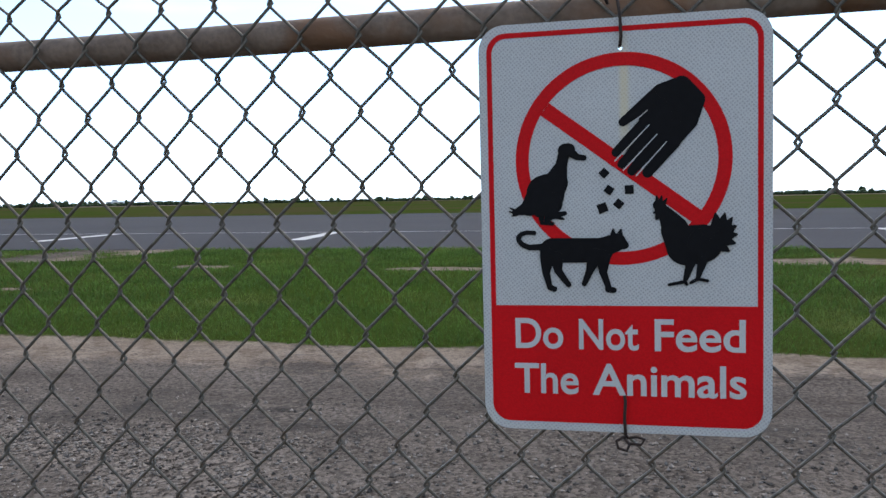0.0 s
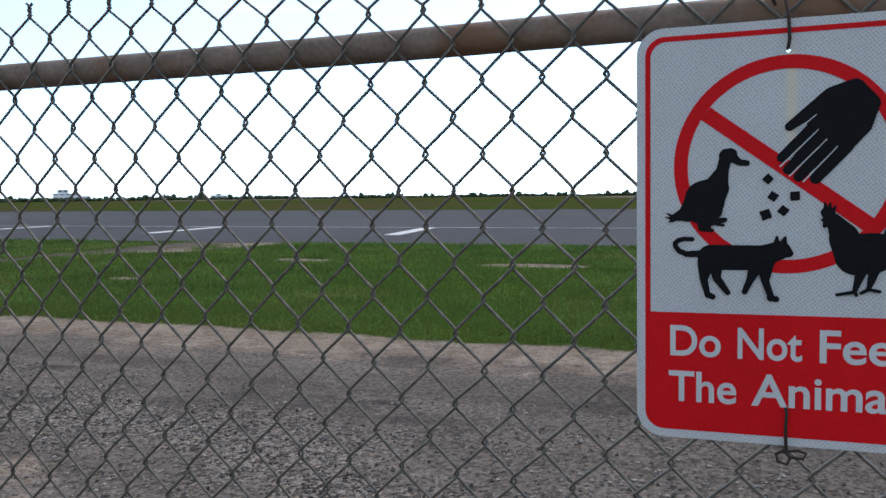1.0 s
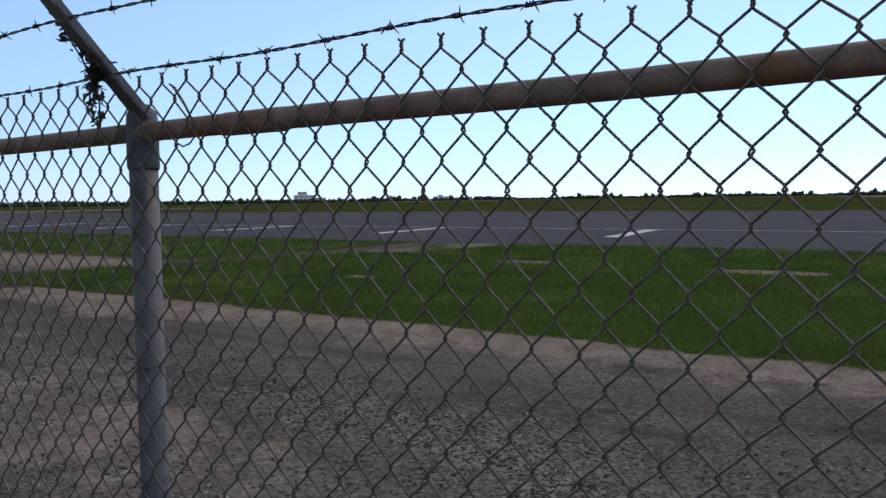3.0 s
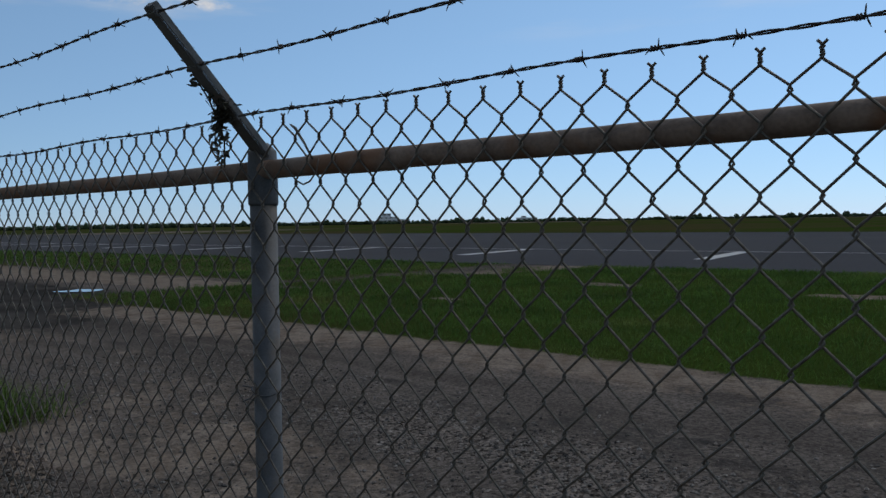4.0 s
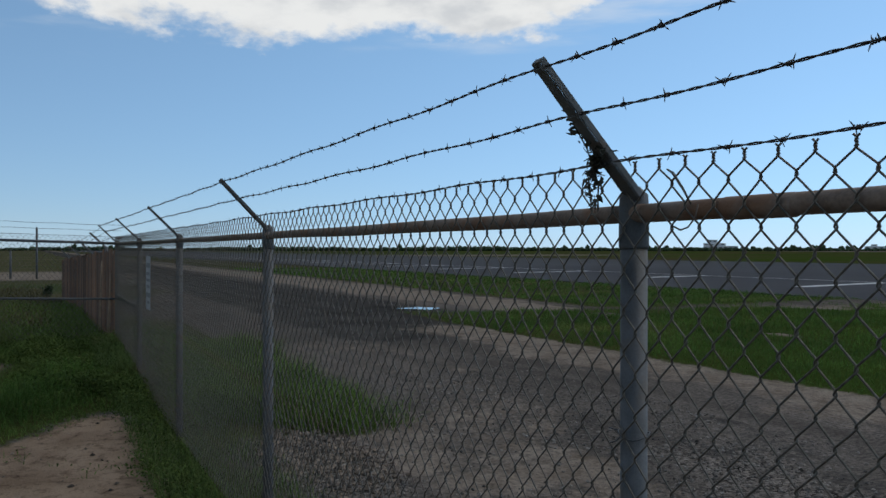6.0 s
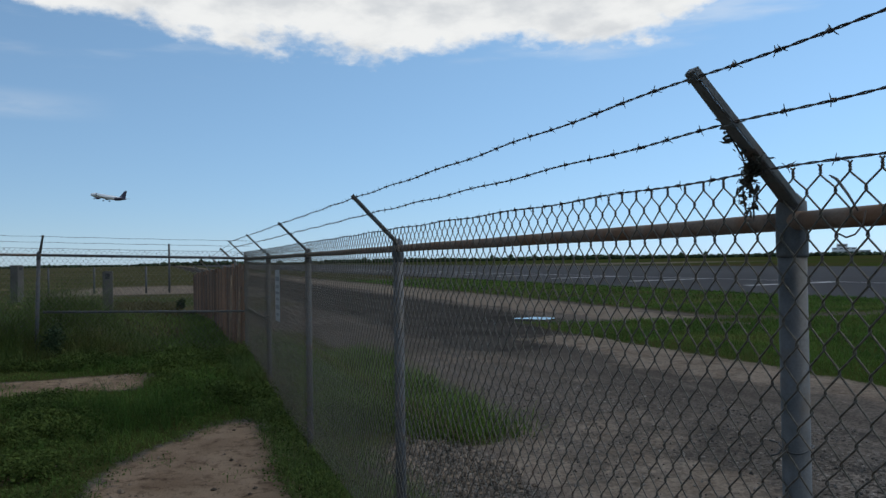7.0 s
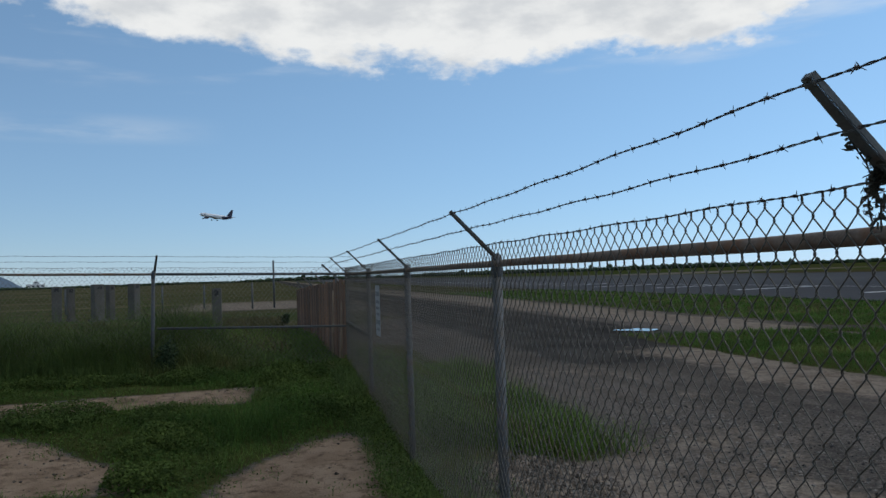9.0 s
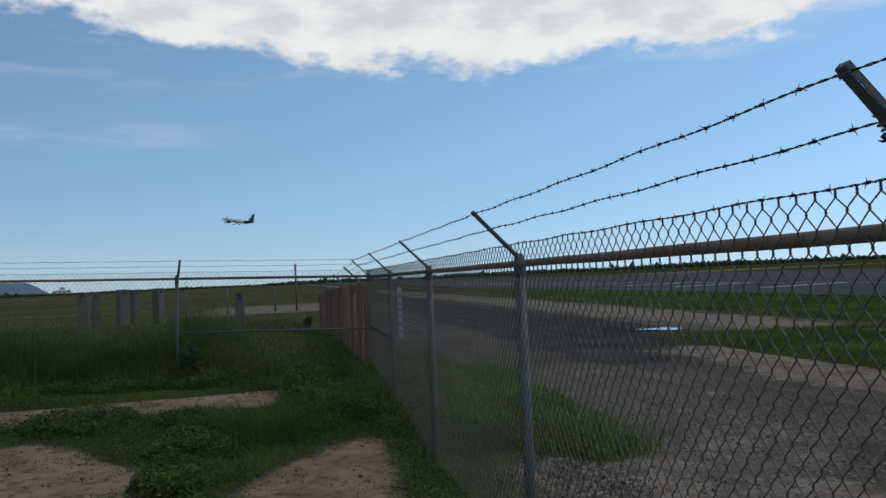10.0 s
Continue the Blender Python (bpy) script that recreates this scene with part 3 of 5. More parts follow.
FABRIC = sweep_mesh("fabric", fabric_lines(0, 84, 4), 0.00205, 4)
WIRE_MESHES = [sweep_mesh("mesh_wire", fabric_lines(k % 2, 1, 20 + k), 0.00205, 5) for k in range(8)]
for me in (FABRIC, *WIRE_MESHES):
    me.materials.append(WIRE)


def fabric(parent, x, single):
    """A bay of mesh at local x: each wire a part of its own, or all joined far off."""
    if not single:
        ob = tagged(part("fabric", FABRIC, WIRE, parent, "weathered diamond wire mesh"), kind="stuff")
        ob.location.x = x
        return
    for k in range(84):
        w = new("mesh_wire", WIRE_MESHES[k % 8])
        w.parent = parent
        at = x + (k - k % 2) * PITCH / 2
        w.location = (at, 0, 0.004 - 0.0135 * max(0.0, at))


def barb_mesh():
    bm = bmesh.new()
    pts = [(-0.006 + 0.012 * t / 18, 0.0034 * math.cos(t * 1.05), 0.0034 * math.sin(t * 1.05)) for t in range(19)]
    tube(bm, pts, 0.0012, 5)
    for x, a, lean in ((-0.006, 0.4, -0.35), (-0.005, 3.4, -0.2), (0.006, 1.9, 0.3), (0.005, 5.1, 0.25)):
        d = Vector((lean, math.cos(a), math.sin(a))).normalized()
        o = Vector((x, 0, 0)) + d * 0.002
        tube(bm, (o, o + d * 0.0075, o + d * 0.0115), [0.0011, 0.001, 0.0003], 5)
    me = bpy.data.meshes.new("barb")
    bmesh.ops.recalc_face_normals(bm, faces=bm.faces)
    bm.to_mesh(me)
    bm.free()
    me.materials.append(BARB)
    return me


BARB_MESH = barb_mesh()


def arm_mesh(out_y=-1):
    """Pressed-steel channel arm that rises from the post cap, notched for three strands."""
    bm = bmesh.new()
    d = Vector((0, -0.265 - 0.01, 2.108 - 1.845)).normalized()
    u = Vector((1, 0, 0))
    nrm = u.cross(d).normalized()
    base = Vector((0, 0.012, 1.835))
    m = Matrix(((u.x, d.x, nrm.x, base.x), (u.y, d.y, nrm.y, base.y), (u.z, d.z, nrm.z, base.z), (0, 0, 0, 1)))
    ln = 0.354
    for lo, hi in (((-0.012, -0.02, 0.006), (0.012, ln, 0.0085)), ((-0.012, -0.02, -0.009), (-0.0098, ln, 0.0058)), ((0.0098, -0.02, -0.009), (0.012, ln, 0.0058)),
                   ((-0.0096, ln - 0.006, -0.009), (0.0096, ln - 0.001, 0.0058))):
        box(bm, lo, hi, 0.0012, m)
    for y, z in STRANDS:
        p = Vector((0, y, z))
        t = (p - base).dot(d)
        box(bm, (-0.0135, t - 0.006, 0.002), (0.0135, t + 0.006, 0.0115), 0.002, m)
    return bm


def post_thing(parent, x, arm=True, tall=True):
    x -= 0.045
    bm = bmesh.new()
    tube(bm, ((x, 0.034, -0.3), (x, 0.034, 1.73)), 0.0285, 28)
    post = part("post", bm, GALV, parent)
    if arm:
        bm = bmesh.new()
        tube(bm, ((x, 0.034, 1.716), (x, 0.034, 1.722), (x, 0.034, 1.79), (x, 0.034, 1.83), (x, 0.03, 1.846)), [0.0305, 0.0318, 0.0318, 0.030, 0.016], 28)
        part("cap", bm, GALV, post, "pressed steel loop cap")
        am = arm_mesh()
        for v in am.verts:
            t = max(0.0, min(1.0, (v.co.z - 1.83) / 0.26))
            v.co.x = v.co.x * (1.75 - 0.65 * t) + x + 0.018 + (0.034 if abs(x) < 1 else 0.072) * t
        part("arm", am, ARM, post, "slanted steel barbed-wire arm")
    for z in (1.32, 1.08, 0.86, 0.55, 0.3):
        bm = bmesh.new()
        pts = [(x + 0.0335 * math.cos(a), 0.034 + 0.0335 * math.sin(a), z + 0.006 * math.sin(a * 2)) for a in (k * math.pi / 10 - 2.6 for k in range(19))]
        pts = [(x - 0.036, -0.004, z + 0.012)] + pts + [(x - 0.01, -0.006, z - 0.012), (x - 0.03, -0.007, z - 0.02)]
        tube(bm, pts, 0.0017, 5)
        part("tie", bm, GALV, post)
    return post


def strand(parent, x0, x1, y, z, seed):
    """Two twisted wires with four-point barbs, sagging a little from post to post."""
    rng = random.Random(seed)

    def sag(x):
        t = (x / BAY) % 1.0
        return z + 0.004 * max(0.0, min(x, 2.0)) - 0.005 * 4 * t * (1 - t) * (0.7 + 0.3 * math.sin(math.floor(x / BAY) * 2.3 + seed)) + 0.0025 * math.sin(x * 9 + seed)

    n = int((x1 - x0) / 0.011)
    lines = [[], []]
    for i in range(n + 1):
        x = x0 + (x1 - x0) * i / n
        a = x * 2 * math.pi / 0.085
        for s in (0, 1):
            lines[s].append((x, y + 0.0016 * math.cos(a + s * math.pi), sag(x) + 0.0016 * math.sin(a + s * math.pi)))
    wire = part("barbed_wire", sweep_mesh("barbed_wire", lines, 0.0015, 5), BARB, parent)
    x = x0 + 0.04
    while x < x1:
        b = new("barb", BARB_MESH)
        b.parent = wire
        b.matrix_local = Matrix.Translation((x, y, sag(x))) @ Matrix.Rotation(rng.uniform(0, 6.28), 4, "X") @ Matrix.Rotation(rng.uniform(-0.25, 0.25), 4, "Z")
        x += 0.122 + rng.uniform(-0.012, 0.012)


def fence_run(name, label, first, last, m=None, strand_from=None, strand_to=None, single=False):
    """Posts at whole bays first..last along local x, rail behind the mesh, arms towards local -y."""
    f = thing(name, label, "fence", m)
    for k in range(first, last + 1):
        post_thing(f, k * BAY)
    x0, x1 = first * BAY, last * BAY
    for k in range(first, last):
        bm = bmesh.new()
        a, z = k * BAY, (k + 1) * BAY
        n = 16
        tube(bm, [(a + (z - a) * i / n, 0.026, RAIL_Z + (0.003 * (BAY * i / n) ** 2 * (1 - 0.5 * i / n) if k == 0 else -0.002 * math.sin(math.pi * i / n)) + 0.001 * math.sin(i * 0.9 + k)) for i in range(n + 1)], 0.0195, 24)
        part("rail", bm, RAIL, f, "rusty brown top rail")
        fabric(f, k * BAY, single and k >= -2)
    for s, (y, z) in enumerate(STRANDS):
        strand(f, x0 if strand_from is None else strand_from, x1 if strand_to is None else strand_to, y, z, s + 1)
    return f


fence = fence_run("chain_link_fence", "galvanised chain-link fence with rusty rail and barbed wire", -4, 1, single=True)
# sleeve joint on the rail beside the post
bm = tube(bmesh.new(), ((0.22, 0.026, RAIL_Z), (0.225, 0.026, RAIL_Z), (0.375, 0.026, RAIL_Z), (0.38, 0.026, RAIL_Z)), [0.0195, 0.0215, 0.0215, 0.0195], 24)
part("sleeve", bm, RAIL, fence, "rusty rail coupling")
# brace rail of the last bay
bm = tube(bmesh.new(), ((-4 * BAY, 0.03, 1.02), (-3 * BAY, 0.03, 0.98)), 0.018, 14)
part("brace_rail", bm, GALV, fence)
# bent end of wire hanging from the rail
bm = tube(bmesh.new(), [(0.10, -0.004, 1.872), (0.125, -0.012, 1.862), (0.15, -0.01, 1.83), (0.165, -0.004, 1.80)], [0.0018, 0.003, 0.0025, 0.0016], 6)
tube(bm, [(0.12, -0.006, 1.76), (0.145, -0.012, 1.752), (0.165, -0.012, 1.757), (0.18, -0.008, 1.775), (0.183, -0.004, 1.80)], 0.0018, 5)
part("wire_end", bm, WIRE, fence, "loose bent tie wire")

cross = fence_run("chain_link_fence", "chain-link cross fence with barbed wire behind tall grass", -4, -1,
                  Matrix.Translation((-4 * BAY - 0.05, 0.03, 0.01)) @ Matrix.Rotation(radians(90), 4, "Z") @ Matrix.Rotation(radians(1.7), 4, "Y"), None, 0.0)
part("rail", tube(bmesh.new(), ((-BAY, 0.026, RAIL_Z), (-0.03, 0.026, RAIL_Z)), 0.0208, 20), GALV, cross)
fabric(cross, -BAY, False)
for k in (-1,):
    bm = tube(bmesh.new(), ((k * BAY + 0.03, 0.03, 0.93), ((k + 1) * BAY - 0.03, 0.03, 0.93)), 0.018, 14)
    part("brace_rail", bm, GALV, cross)

# the fence line goes on past the corner behind brown boards
beyond = thing("board_fence", "weathered brown board fence with barbed-wire arms on posts", "fence",
               Matrix.Translation((-4 * BAY - 0.25, 0.02, 0)) @ Matrix.Rotation(radians(182), 4, "Z"))
bm = box(bmesh.new(), (-0.07, -0.011, -0.2), (0.07, 0.011, 1.0), 0.003)
for v in bm.verts:
    if v.co.z > 0.9:
        v.co.z -= abs(v.co.x) * 0.12
board_me = bpy.data.meshes.new("board")
bm.to_mesh(board_me)
bm.free()
board_me.materials.append(WOOD)
rng = random.Random(8)
for i in range(82):
    b = new("board", board_me)
    b.parent = beyond
    x = 0.1 + i * 0.147
    b.location = (x, rng.uniform(-0.008, 0.008), 0)
    b.scale = (rng.uniform(0.8, 1.0), 1, 1.74 - 0.028 * x + rng.choice((0, 0, 0, 0, -0.07)) + rng.uniform(-0.04, 0.035))
    b.rotation_euler = (0, rng.uniform(-0.025, 0.025), 0)
for z in (0.5, 1.25):
    part("batten", box(bmesh.new(), (0.05, -0.05, z), (12.1, -0.014, z + 0.08), 0.004), WOOD, beyond)
for x0, x1, z1 in ((0.16, 0.28, 1.32), (0.42, 0.36, 1.1), (1.5, 1.56, 1.5)):
    part("stake", tube(bmesh.new(), ((x0, 0.09, -0.1), ((x0 + x1) / 2, 0.055, z1 / 2), (x1, 0.03, z1)), [0.017, 0.016, 0.013], 6), STAKE, beyond, "pale leaning timber stake")
for k in (1, 2, 3, 4):
    x, top = 2.4 * k - 0.6, 1.82 - 0.045 * (2.4 * k - 0.6)
    post = part("post", tube(bmesh.new(), ((x, -0.07, -0.3), (x, -0.07, top)), 0.03, 18), GALV, beyond)
    am = bmesh.new()
    box(am, (-0.02, -0.016, 0), (0.02, 0.016, 0.38), 0.003)
    bmesh.ops.transform(am, verts=am.verts, matrix=Matrix.Translation((x, -0.07, top)) @ Matrix.Rotation(radians(-46), 4, "X"))
    part("arm", am, ARM, post)
for y, z in ((0.05, 0.11), (0.13, 0.19), (0.2, 0.26)):
    part("barbed_wire", tube(bmesh.new(), [(-0.1, y, 1.80 + z), (4.2, y - 0.07, 1.63 + z), (9.0, y - 0.07, 1.41 + z)], 0.0035, 5), BARB, beyond)

# ---- warning sign ----
SIGN = Matrix.Translation((1.5306, -0.035, 1.5600)) @ Matrix.Rotation(radians(1.0), 4, "Z") @ Matrix.Rotation(radians(0.33), 4, "X") @ Matrix.Rotation(radians(-0.315), 4, "Y")
SIGN_SCALE = 0.979


def rounded(w, h, r, n=10):
    pts = []
    for cx, cz, a0 in ((w / 2 - r, h / 2 - r, 0), (-w / 2 + r, h / 2 - r, 90), (-w / 2 + r, -h / 2 + r, 180), (w / 2 - r, -h / 2 + r, 270)):
        for k in range(n + 1):
            a = radians(a0 + 90 * k / n)
            pts.append((cx + r * math.cos(a), cz + r * math.sin(a)))
    return pts


def slab(bm, pts, y0, y1):
    """A flat prism in the xz plane between y0 (front) and y1."""
    a = [bm.verts.new((x, y0, z)) for x, z in pts]
    b = [bm.verts.new((x, y1, z)) for x, z in pts]
    bm.faces.new(a)
    bm.faces.new(b[::-1])
    for k in range(len(pts)):
        bm.faces.new((a[k - 1], a[k], b[k], b[k - 1]))


def ring_slab(bm, outer, inner, y0, y1):
    n = len(outer)
    o, i, ob_, ib = ([bm.verts.new((x, y, z)) for x, z in p] for p, y in ((outer, y0), (inner, y0), (outer, y1), (inner, y1)))
    for k in range(n):
        bm.faces.new((o[k - 1], o[k], i[k], i[k - 1]))
        bm.faces.new((o[k - 1], ob_[k - 1], ob_[k], o[k]))
        bm.faces.new((i[k - 1], i[k], ib[k], ib[k - 1]))


def hull(bm, a, b, y, n=14):
    """Rounded, tapered stroke from circle a to circle b, each x, z, radius."""
    (ax, az, ar), (bx, bz, br) = a, b
    d = math.hypot(bx - ax, bz - az)
    base = math.atan2(bz - az, bx - ax)
    off = math.acos(max(-1, min(1, (ar - br) / d))) if d > 1e-6 else math.pi / 2
    pts = [(bx + br * math.cos(base - off + 2 * off * k / n), bz + br * math.sin(base - off + 2 * off * k / n)) for k in range(n + 1)]
    span = 2 * math.pi - 2 * off
    pts += [(ax + ar * math.cos(base + off + span * k / n), az + ar * math.sin(base + off + span * k / n)) for k in range(n + 1)]
    slab(bm, pts, y, -0.0002)


def make_sign():
    s = thing("warning_sign", "white and red metal sign reading do not feed the animals", "sign", SIGN @ Matrix.Scale(SIGN_SCALE, 4))
    bm = bmesh.new()
    rim = rounded(0.302, 0.442, 0.028)
    eye = [(0.0026 * math.cos(a), 0.1895 + 0.0026 * math.sin(a)) for a in (math.atan2(z - 0.1885, x) for x, z in rim)]
    ring_slab(bm, rim, eye, 0.0, 0.0016)
    n = len(rim)
    bm.verts.ensure_lookup_table()
    for k in range(n):
        bm.faces.new([bm.verts[j] for j in (2 * n + k - 1 if k else 3 * n - 1, 2 * n + k, 3 * n + k, 3 * n + k - 1 if k else 4 * n - 1)])
    part("plate", bm, SHEET, s)
    part("border", (lambda b: (ring_slab(b, rounded(0.284, 0.424, 0.020), rounded(0.273, 0.413, 0.016), -0.0004, 0), b)[1])(bmesh.new()), RED, s)
    bm = bmesh.new()
    low = [(x, z) for x, z in rounded(0.2735, 0.4135, 0.016) if z < -0.1]
    slab(bm, [(-0.13675, -0.083)] + low + [(0.13675, -0.083)], -0.0005, 0)
    part("red_field", bm, RED, s)
    cx, cz = 0.0, 0.073
    arc = [radians(k * 5) for k in range(72)]
    bm = bmesh.new()
    ring_slab(bm, [(cx + 0.112 * math.cos(a), cz + 0.112 * math.sin(a)) for a in arc], [(cx + 0.098 * math.cos(a), cz + 0.098 * math.sin(a)) for a in arc], -0.0006, 0)
    part("ring", bm, RED, s)
    bm = bmesh.new()
    u = Vector((0.158, 0, -0.119)).normalized()
    w = Vector((-u.z, 0, u.x)) * 0.0078
    a, b = Vector((cx, 0, cz - 0.004)) - u * 0.1, Vector((cx, 0, cz - 0.004)) + u * 0.1
    slab(bm, [(p.x, p.z) for p in (a + w, b + w, b - w, a - w)], -0.0007, 0)
    part("slash", bm, RED, s)

    def shape(strokes, sx=0.0, sz=-0.017):
        bm = bmesh.new()
        for k, (p, q) in enumerate(strokes):
            hull(bm, *[((x + sx) / 1000, (z + sz * 1000) / 1000, r / 1000) for x, z, r in (p, q)], -0.001 - 0.00004 * k)
        part("pictogram", bm, BLACK, s, "plain dark printed shape")

    shape((((-81, 56, 20), (-68, 67, 12)), ((-80, 54, 20), (-98, 41, 9)), ((-98, 41, 8), (-114, 36, 3)), ((-112, 37, 2), (-119, 41, 0.6)), ((-112, 35, 2), (-120, 37, 0.6)), ((-112, 34, 2), (-117, 32, 0.6)), ((-69, 69, 12), (-63, 85, 6.3)), ((-63, 85, 6.3), (-60, 98, 6)), ((-59, 101, 7.5), (-55, 102, 7)),
           ((-54, 100, 5), (-46, 94, 3.4)), ((-46, 94, 3.2), (-39, 93, 3)), ((-84, 36, 3.5), (-85, 28, 3)), ((-85, 24, 2), (-73, 23, 2)), ((-76, 34, 4), (-78, 27, 4)), ((-76, 31, 4), (-60, 34, 2.4)), ((-68, 30, 2), (-61, 28, 1)), ((-86, 40, 10), (-74, 45, 12))))
    shape((((-74, -6, 13.5), (-22, -6, 13)), ((-22, -4, 11), (-6, 2, 9.5)), ((-5, 3, 9), (3, -1, 4)), ((-3, 8, 4), (-1, 15, 1.5)), ((-9, 8, 3.5), (-9, 16, 1.2)), ((-80, -2, 4), (-99, -2.5, 3)), ((-99, -2.5, 3), (-106, 0.5, 2.8)),
           ((-106, 0.5, 2.8), (-110, 5, 2.7)), ((-110, 5, 2.7), (-110.5, 9, 2.6)), ((-110.5, 9, 2.6), (-107, 12.4, 2.5)), ((-107, 12.4, 2.5), (-101, 13.8, 2.4)), ((-101, 13.8, 2.4), (-93, 13.4, 2.3)), ((-79, -12, 8.5), (-81, -30, 4)), ((-81, -30, 4), (-77, -46, 2.8)), ((-77, -46, 3.2), (-72, -48, 3)), ((-69, -14, 7), (-68, -28, 4.2)), ((-68, -28, 4.2), (-57, -43, 3)),
           ((-28, -12, 8), (-34, -28, 4)), ((-34, -28, 4), (-40, -42, 2.8)), ((-20, -14, 8), (-20, -30, 4)), ((-20, -30, 4), (-14, -47, 3)), ((-15, -48, 3.3), (-9, -49, 3))))
    shape((((66, -2, 21), (82, 0, 20)), ((50, 14, 10), (62, 2, 18)), ((44, 32, 6.5), (50, 16, 9)), ((41, 39, 4), (37, 41, 5)), ((42, 40, 3), (46, 34, 4)), ((38, 34, 2.5), (33, 33, 1)), ((38, 41, 5.5), (43, 31, 7)), ((44, 33, 7), (55, 16, 13)), ((37, 44, 2.6), (36, 50.5, 0.8)), ((40, 44, 2.6), (41, 50.5, 0.8)), ((43, 42, 2.6), (46, 47.5, 0.8)), ((37, 33, 2.6), (36, 27, 1.8)), ((84, 0, 17), (98, 10, 11)),
           ((97, 12, 9), (95, 31, 1)), ((100, 13, 8), (104, 31, 1)), ((103, 13, 7), (111, 26, 1)), ((104, 11, 7), (115, 18, 1)), ((104, 8, 7), (116, 9, 1)), ((102, 4, 7), (114, 0, 1)), ((96, 0, 8), (108, -8, 1)), ((70, -20, 5), (64, -40, 2)), ((82, -18, 5), (77, -37, 2)), ((64, -40, 1.8), (48, -43, 1.5)), ((64, -38, 1.6), (66, -43, 1.5)),
           ((77, -37, 1.8), (70, -41, 1.5)), ((77, -37, 1.6), (87, -39, 1.5))))
    shape((((50, 142, 20), (38, 134, 20)), ((41, 158, 9), (2, 129, 4.5)), ((30, 129, 9), (-5, 97.5, 5)), ((36, 121, 8.5), (1, 85, 5)), ((43, 115, 8.5), (11, 77.5, 5)),
           ((52, 109, 10), (27, 75.5, 5.6)), ((45, 127, 16), (62, 132, 16)), ((62, 165, 9), (76, 149, 9)), ((76, 149, 9), (68, 128, 10)), ((68, 128, 10), (50, 108, 10)), ((44, 160, 8), (62, 165, 9)), ((60, 152, 14), (66, 140, 14))))
    for x0, z0, x1, z1 in ((6.5, 106, 27, 123), (-6.5, 71.5, 29, 108), (2.2, 61.5, 37, 98), (15.5, 55.5, 46.5, 90)):
        bm = bmesh.new()
        hull(bm, (x0 / 1000, z0 / 1000, 0.0007), (x1 / 1000, z1 / 1000, 0.0004), -0.0016, 4)
        part("finger_line", bm, SHEET, s, "thin white printed line")
    for x, z, t, r in ((-18, 76, 45, 4.2), (-13, 58, 55, 4.2), (8, 58, 2, 4.6), (-20, 39, 20, 5), (-3, 43, 50, 4.4)):
        bm = bmesh.new()
        pts = [(x / 1000 + r / 707 * math.cos(radians(t + 45 + 90 * k)), (z - 17) / 1000 + r / 707 * math.sin(radians(t + 45 + 90 * k))) for k in range(4)]
        slab(bm, pts, -0.0009, -0.0001)
        part("crumb", bm, BLACK, s)
    # lettering
    for words, x0, x1, base, cap in (("Do", -0.1155, -0.0635, -0.1295, 0.0325), ("Not", -0.0465, 0.0165, -0.1300, 0.0325), ("Feed", 0.0330, 0.1245, -0.1305, 0.0335),
                                     ("The", -0.1170, -0.0475, -0.1795, 0.0325), ("Animals", -0.0325, 0.1255, -0.1795, 0.0335)):
        cu = bpy.data.curves.new("lettering", "FONT")
        cu.body, cu.size, cu.offset, cu.extrude, cu.space_character = words, 0.05, 0.0008, 0.0002, 1.0
        tmp = bpy.data.objects.new("lettering", cu)
        scene.collection.objects.link(tmp)
        me = bpy.data.meshes.new_from_object(tmp.evaluated_get(bpy.context.evaluated_depsgraph_get()))
        bpy.data.objects.remove(tmp)
        co = np.empty(len(me.vertices) * 3)
        me.vertices.foreach_get("co", co)
        co = co.reshape(-1, 3)
        fx = (x1 - x0) / np.ptp(co[:, 0])
        fz = cap / co[:, 1].max()
        out = np.stack([x0 + (co[:, 0] - co[:, 0].min()) * fx, -0.00075 - co[:, 2], base + co[:, 1] * fz], -1)
        me.vertices.foreach_set("co", out.reshape(-1))
        me.materials.clear()
        part("lettering", me, SHEET, s, "white lettering")
    bm = tube(bmesh.new(), [(-0.001, 0.003, 0.191), (0.0, -0.002, 0.1925), (0.001, -0.004, 0.2), (0.0, -0.0035, 0.222), (-0.002, 0.006, 0.238), (-0.006, 0.03, 0.262), (-0.012, 0.062, 0.25)], 0.0017, 6)
    tube(bm, [(-0.012, 0.004, 0.236), (-0.02, 0.002, 0.252), (-0.016, 0.006, 0.262), (0.004, 0.004, 0.255), (0.03, 0.004, 0.262), (0.045, 0.006, 0.257)], 0.0017, 6)
    part("tie", bm, RUSTY, s, "rusty twisted tie wire")
    bm = tube(bmesh.new(), [(0.001, -0.002, -0.18), (0.002, -0.0045, -0.185), (0.001, -0.0045, -0.205), (0.002, -0.003, -0.222), (0.004, 0.004, -0.228), (0.014, 0.003, -0.226), (0.022, 0.0, -0.228), (0.018, -0.003, -0.233), (0.004, -0.002, -0.232)], 0.0017, 6)
    tube(bm, [(0.002, -0.002, -0.224), (-0.008, -0.003, -0.23), (-0.006, -0.004, -0.237), (0.003, -0.004, -0.24), (0.006, -0.003, -0.233), (0.0, -0.002, -0.226)], 0.0018, 6)
    part("tie", bm, RUSTY, s, "rusty twisted tie wire")


make_sign()

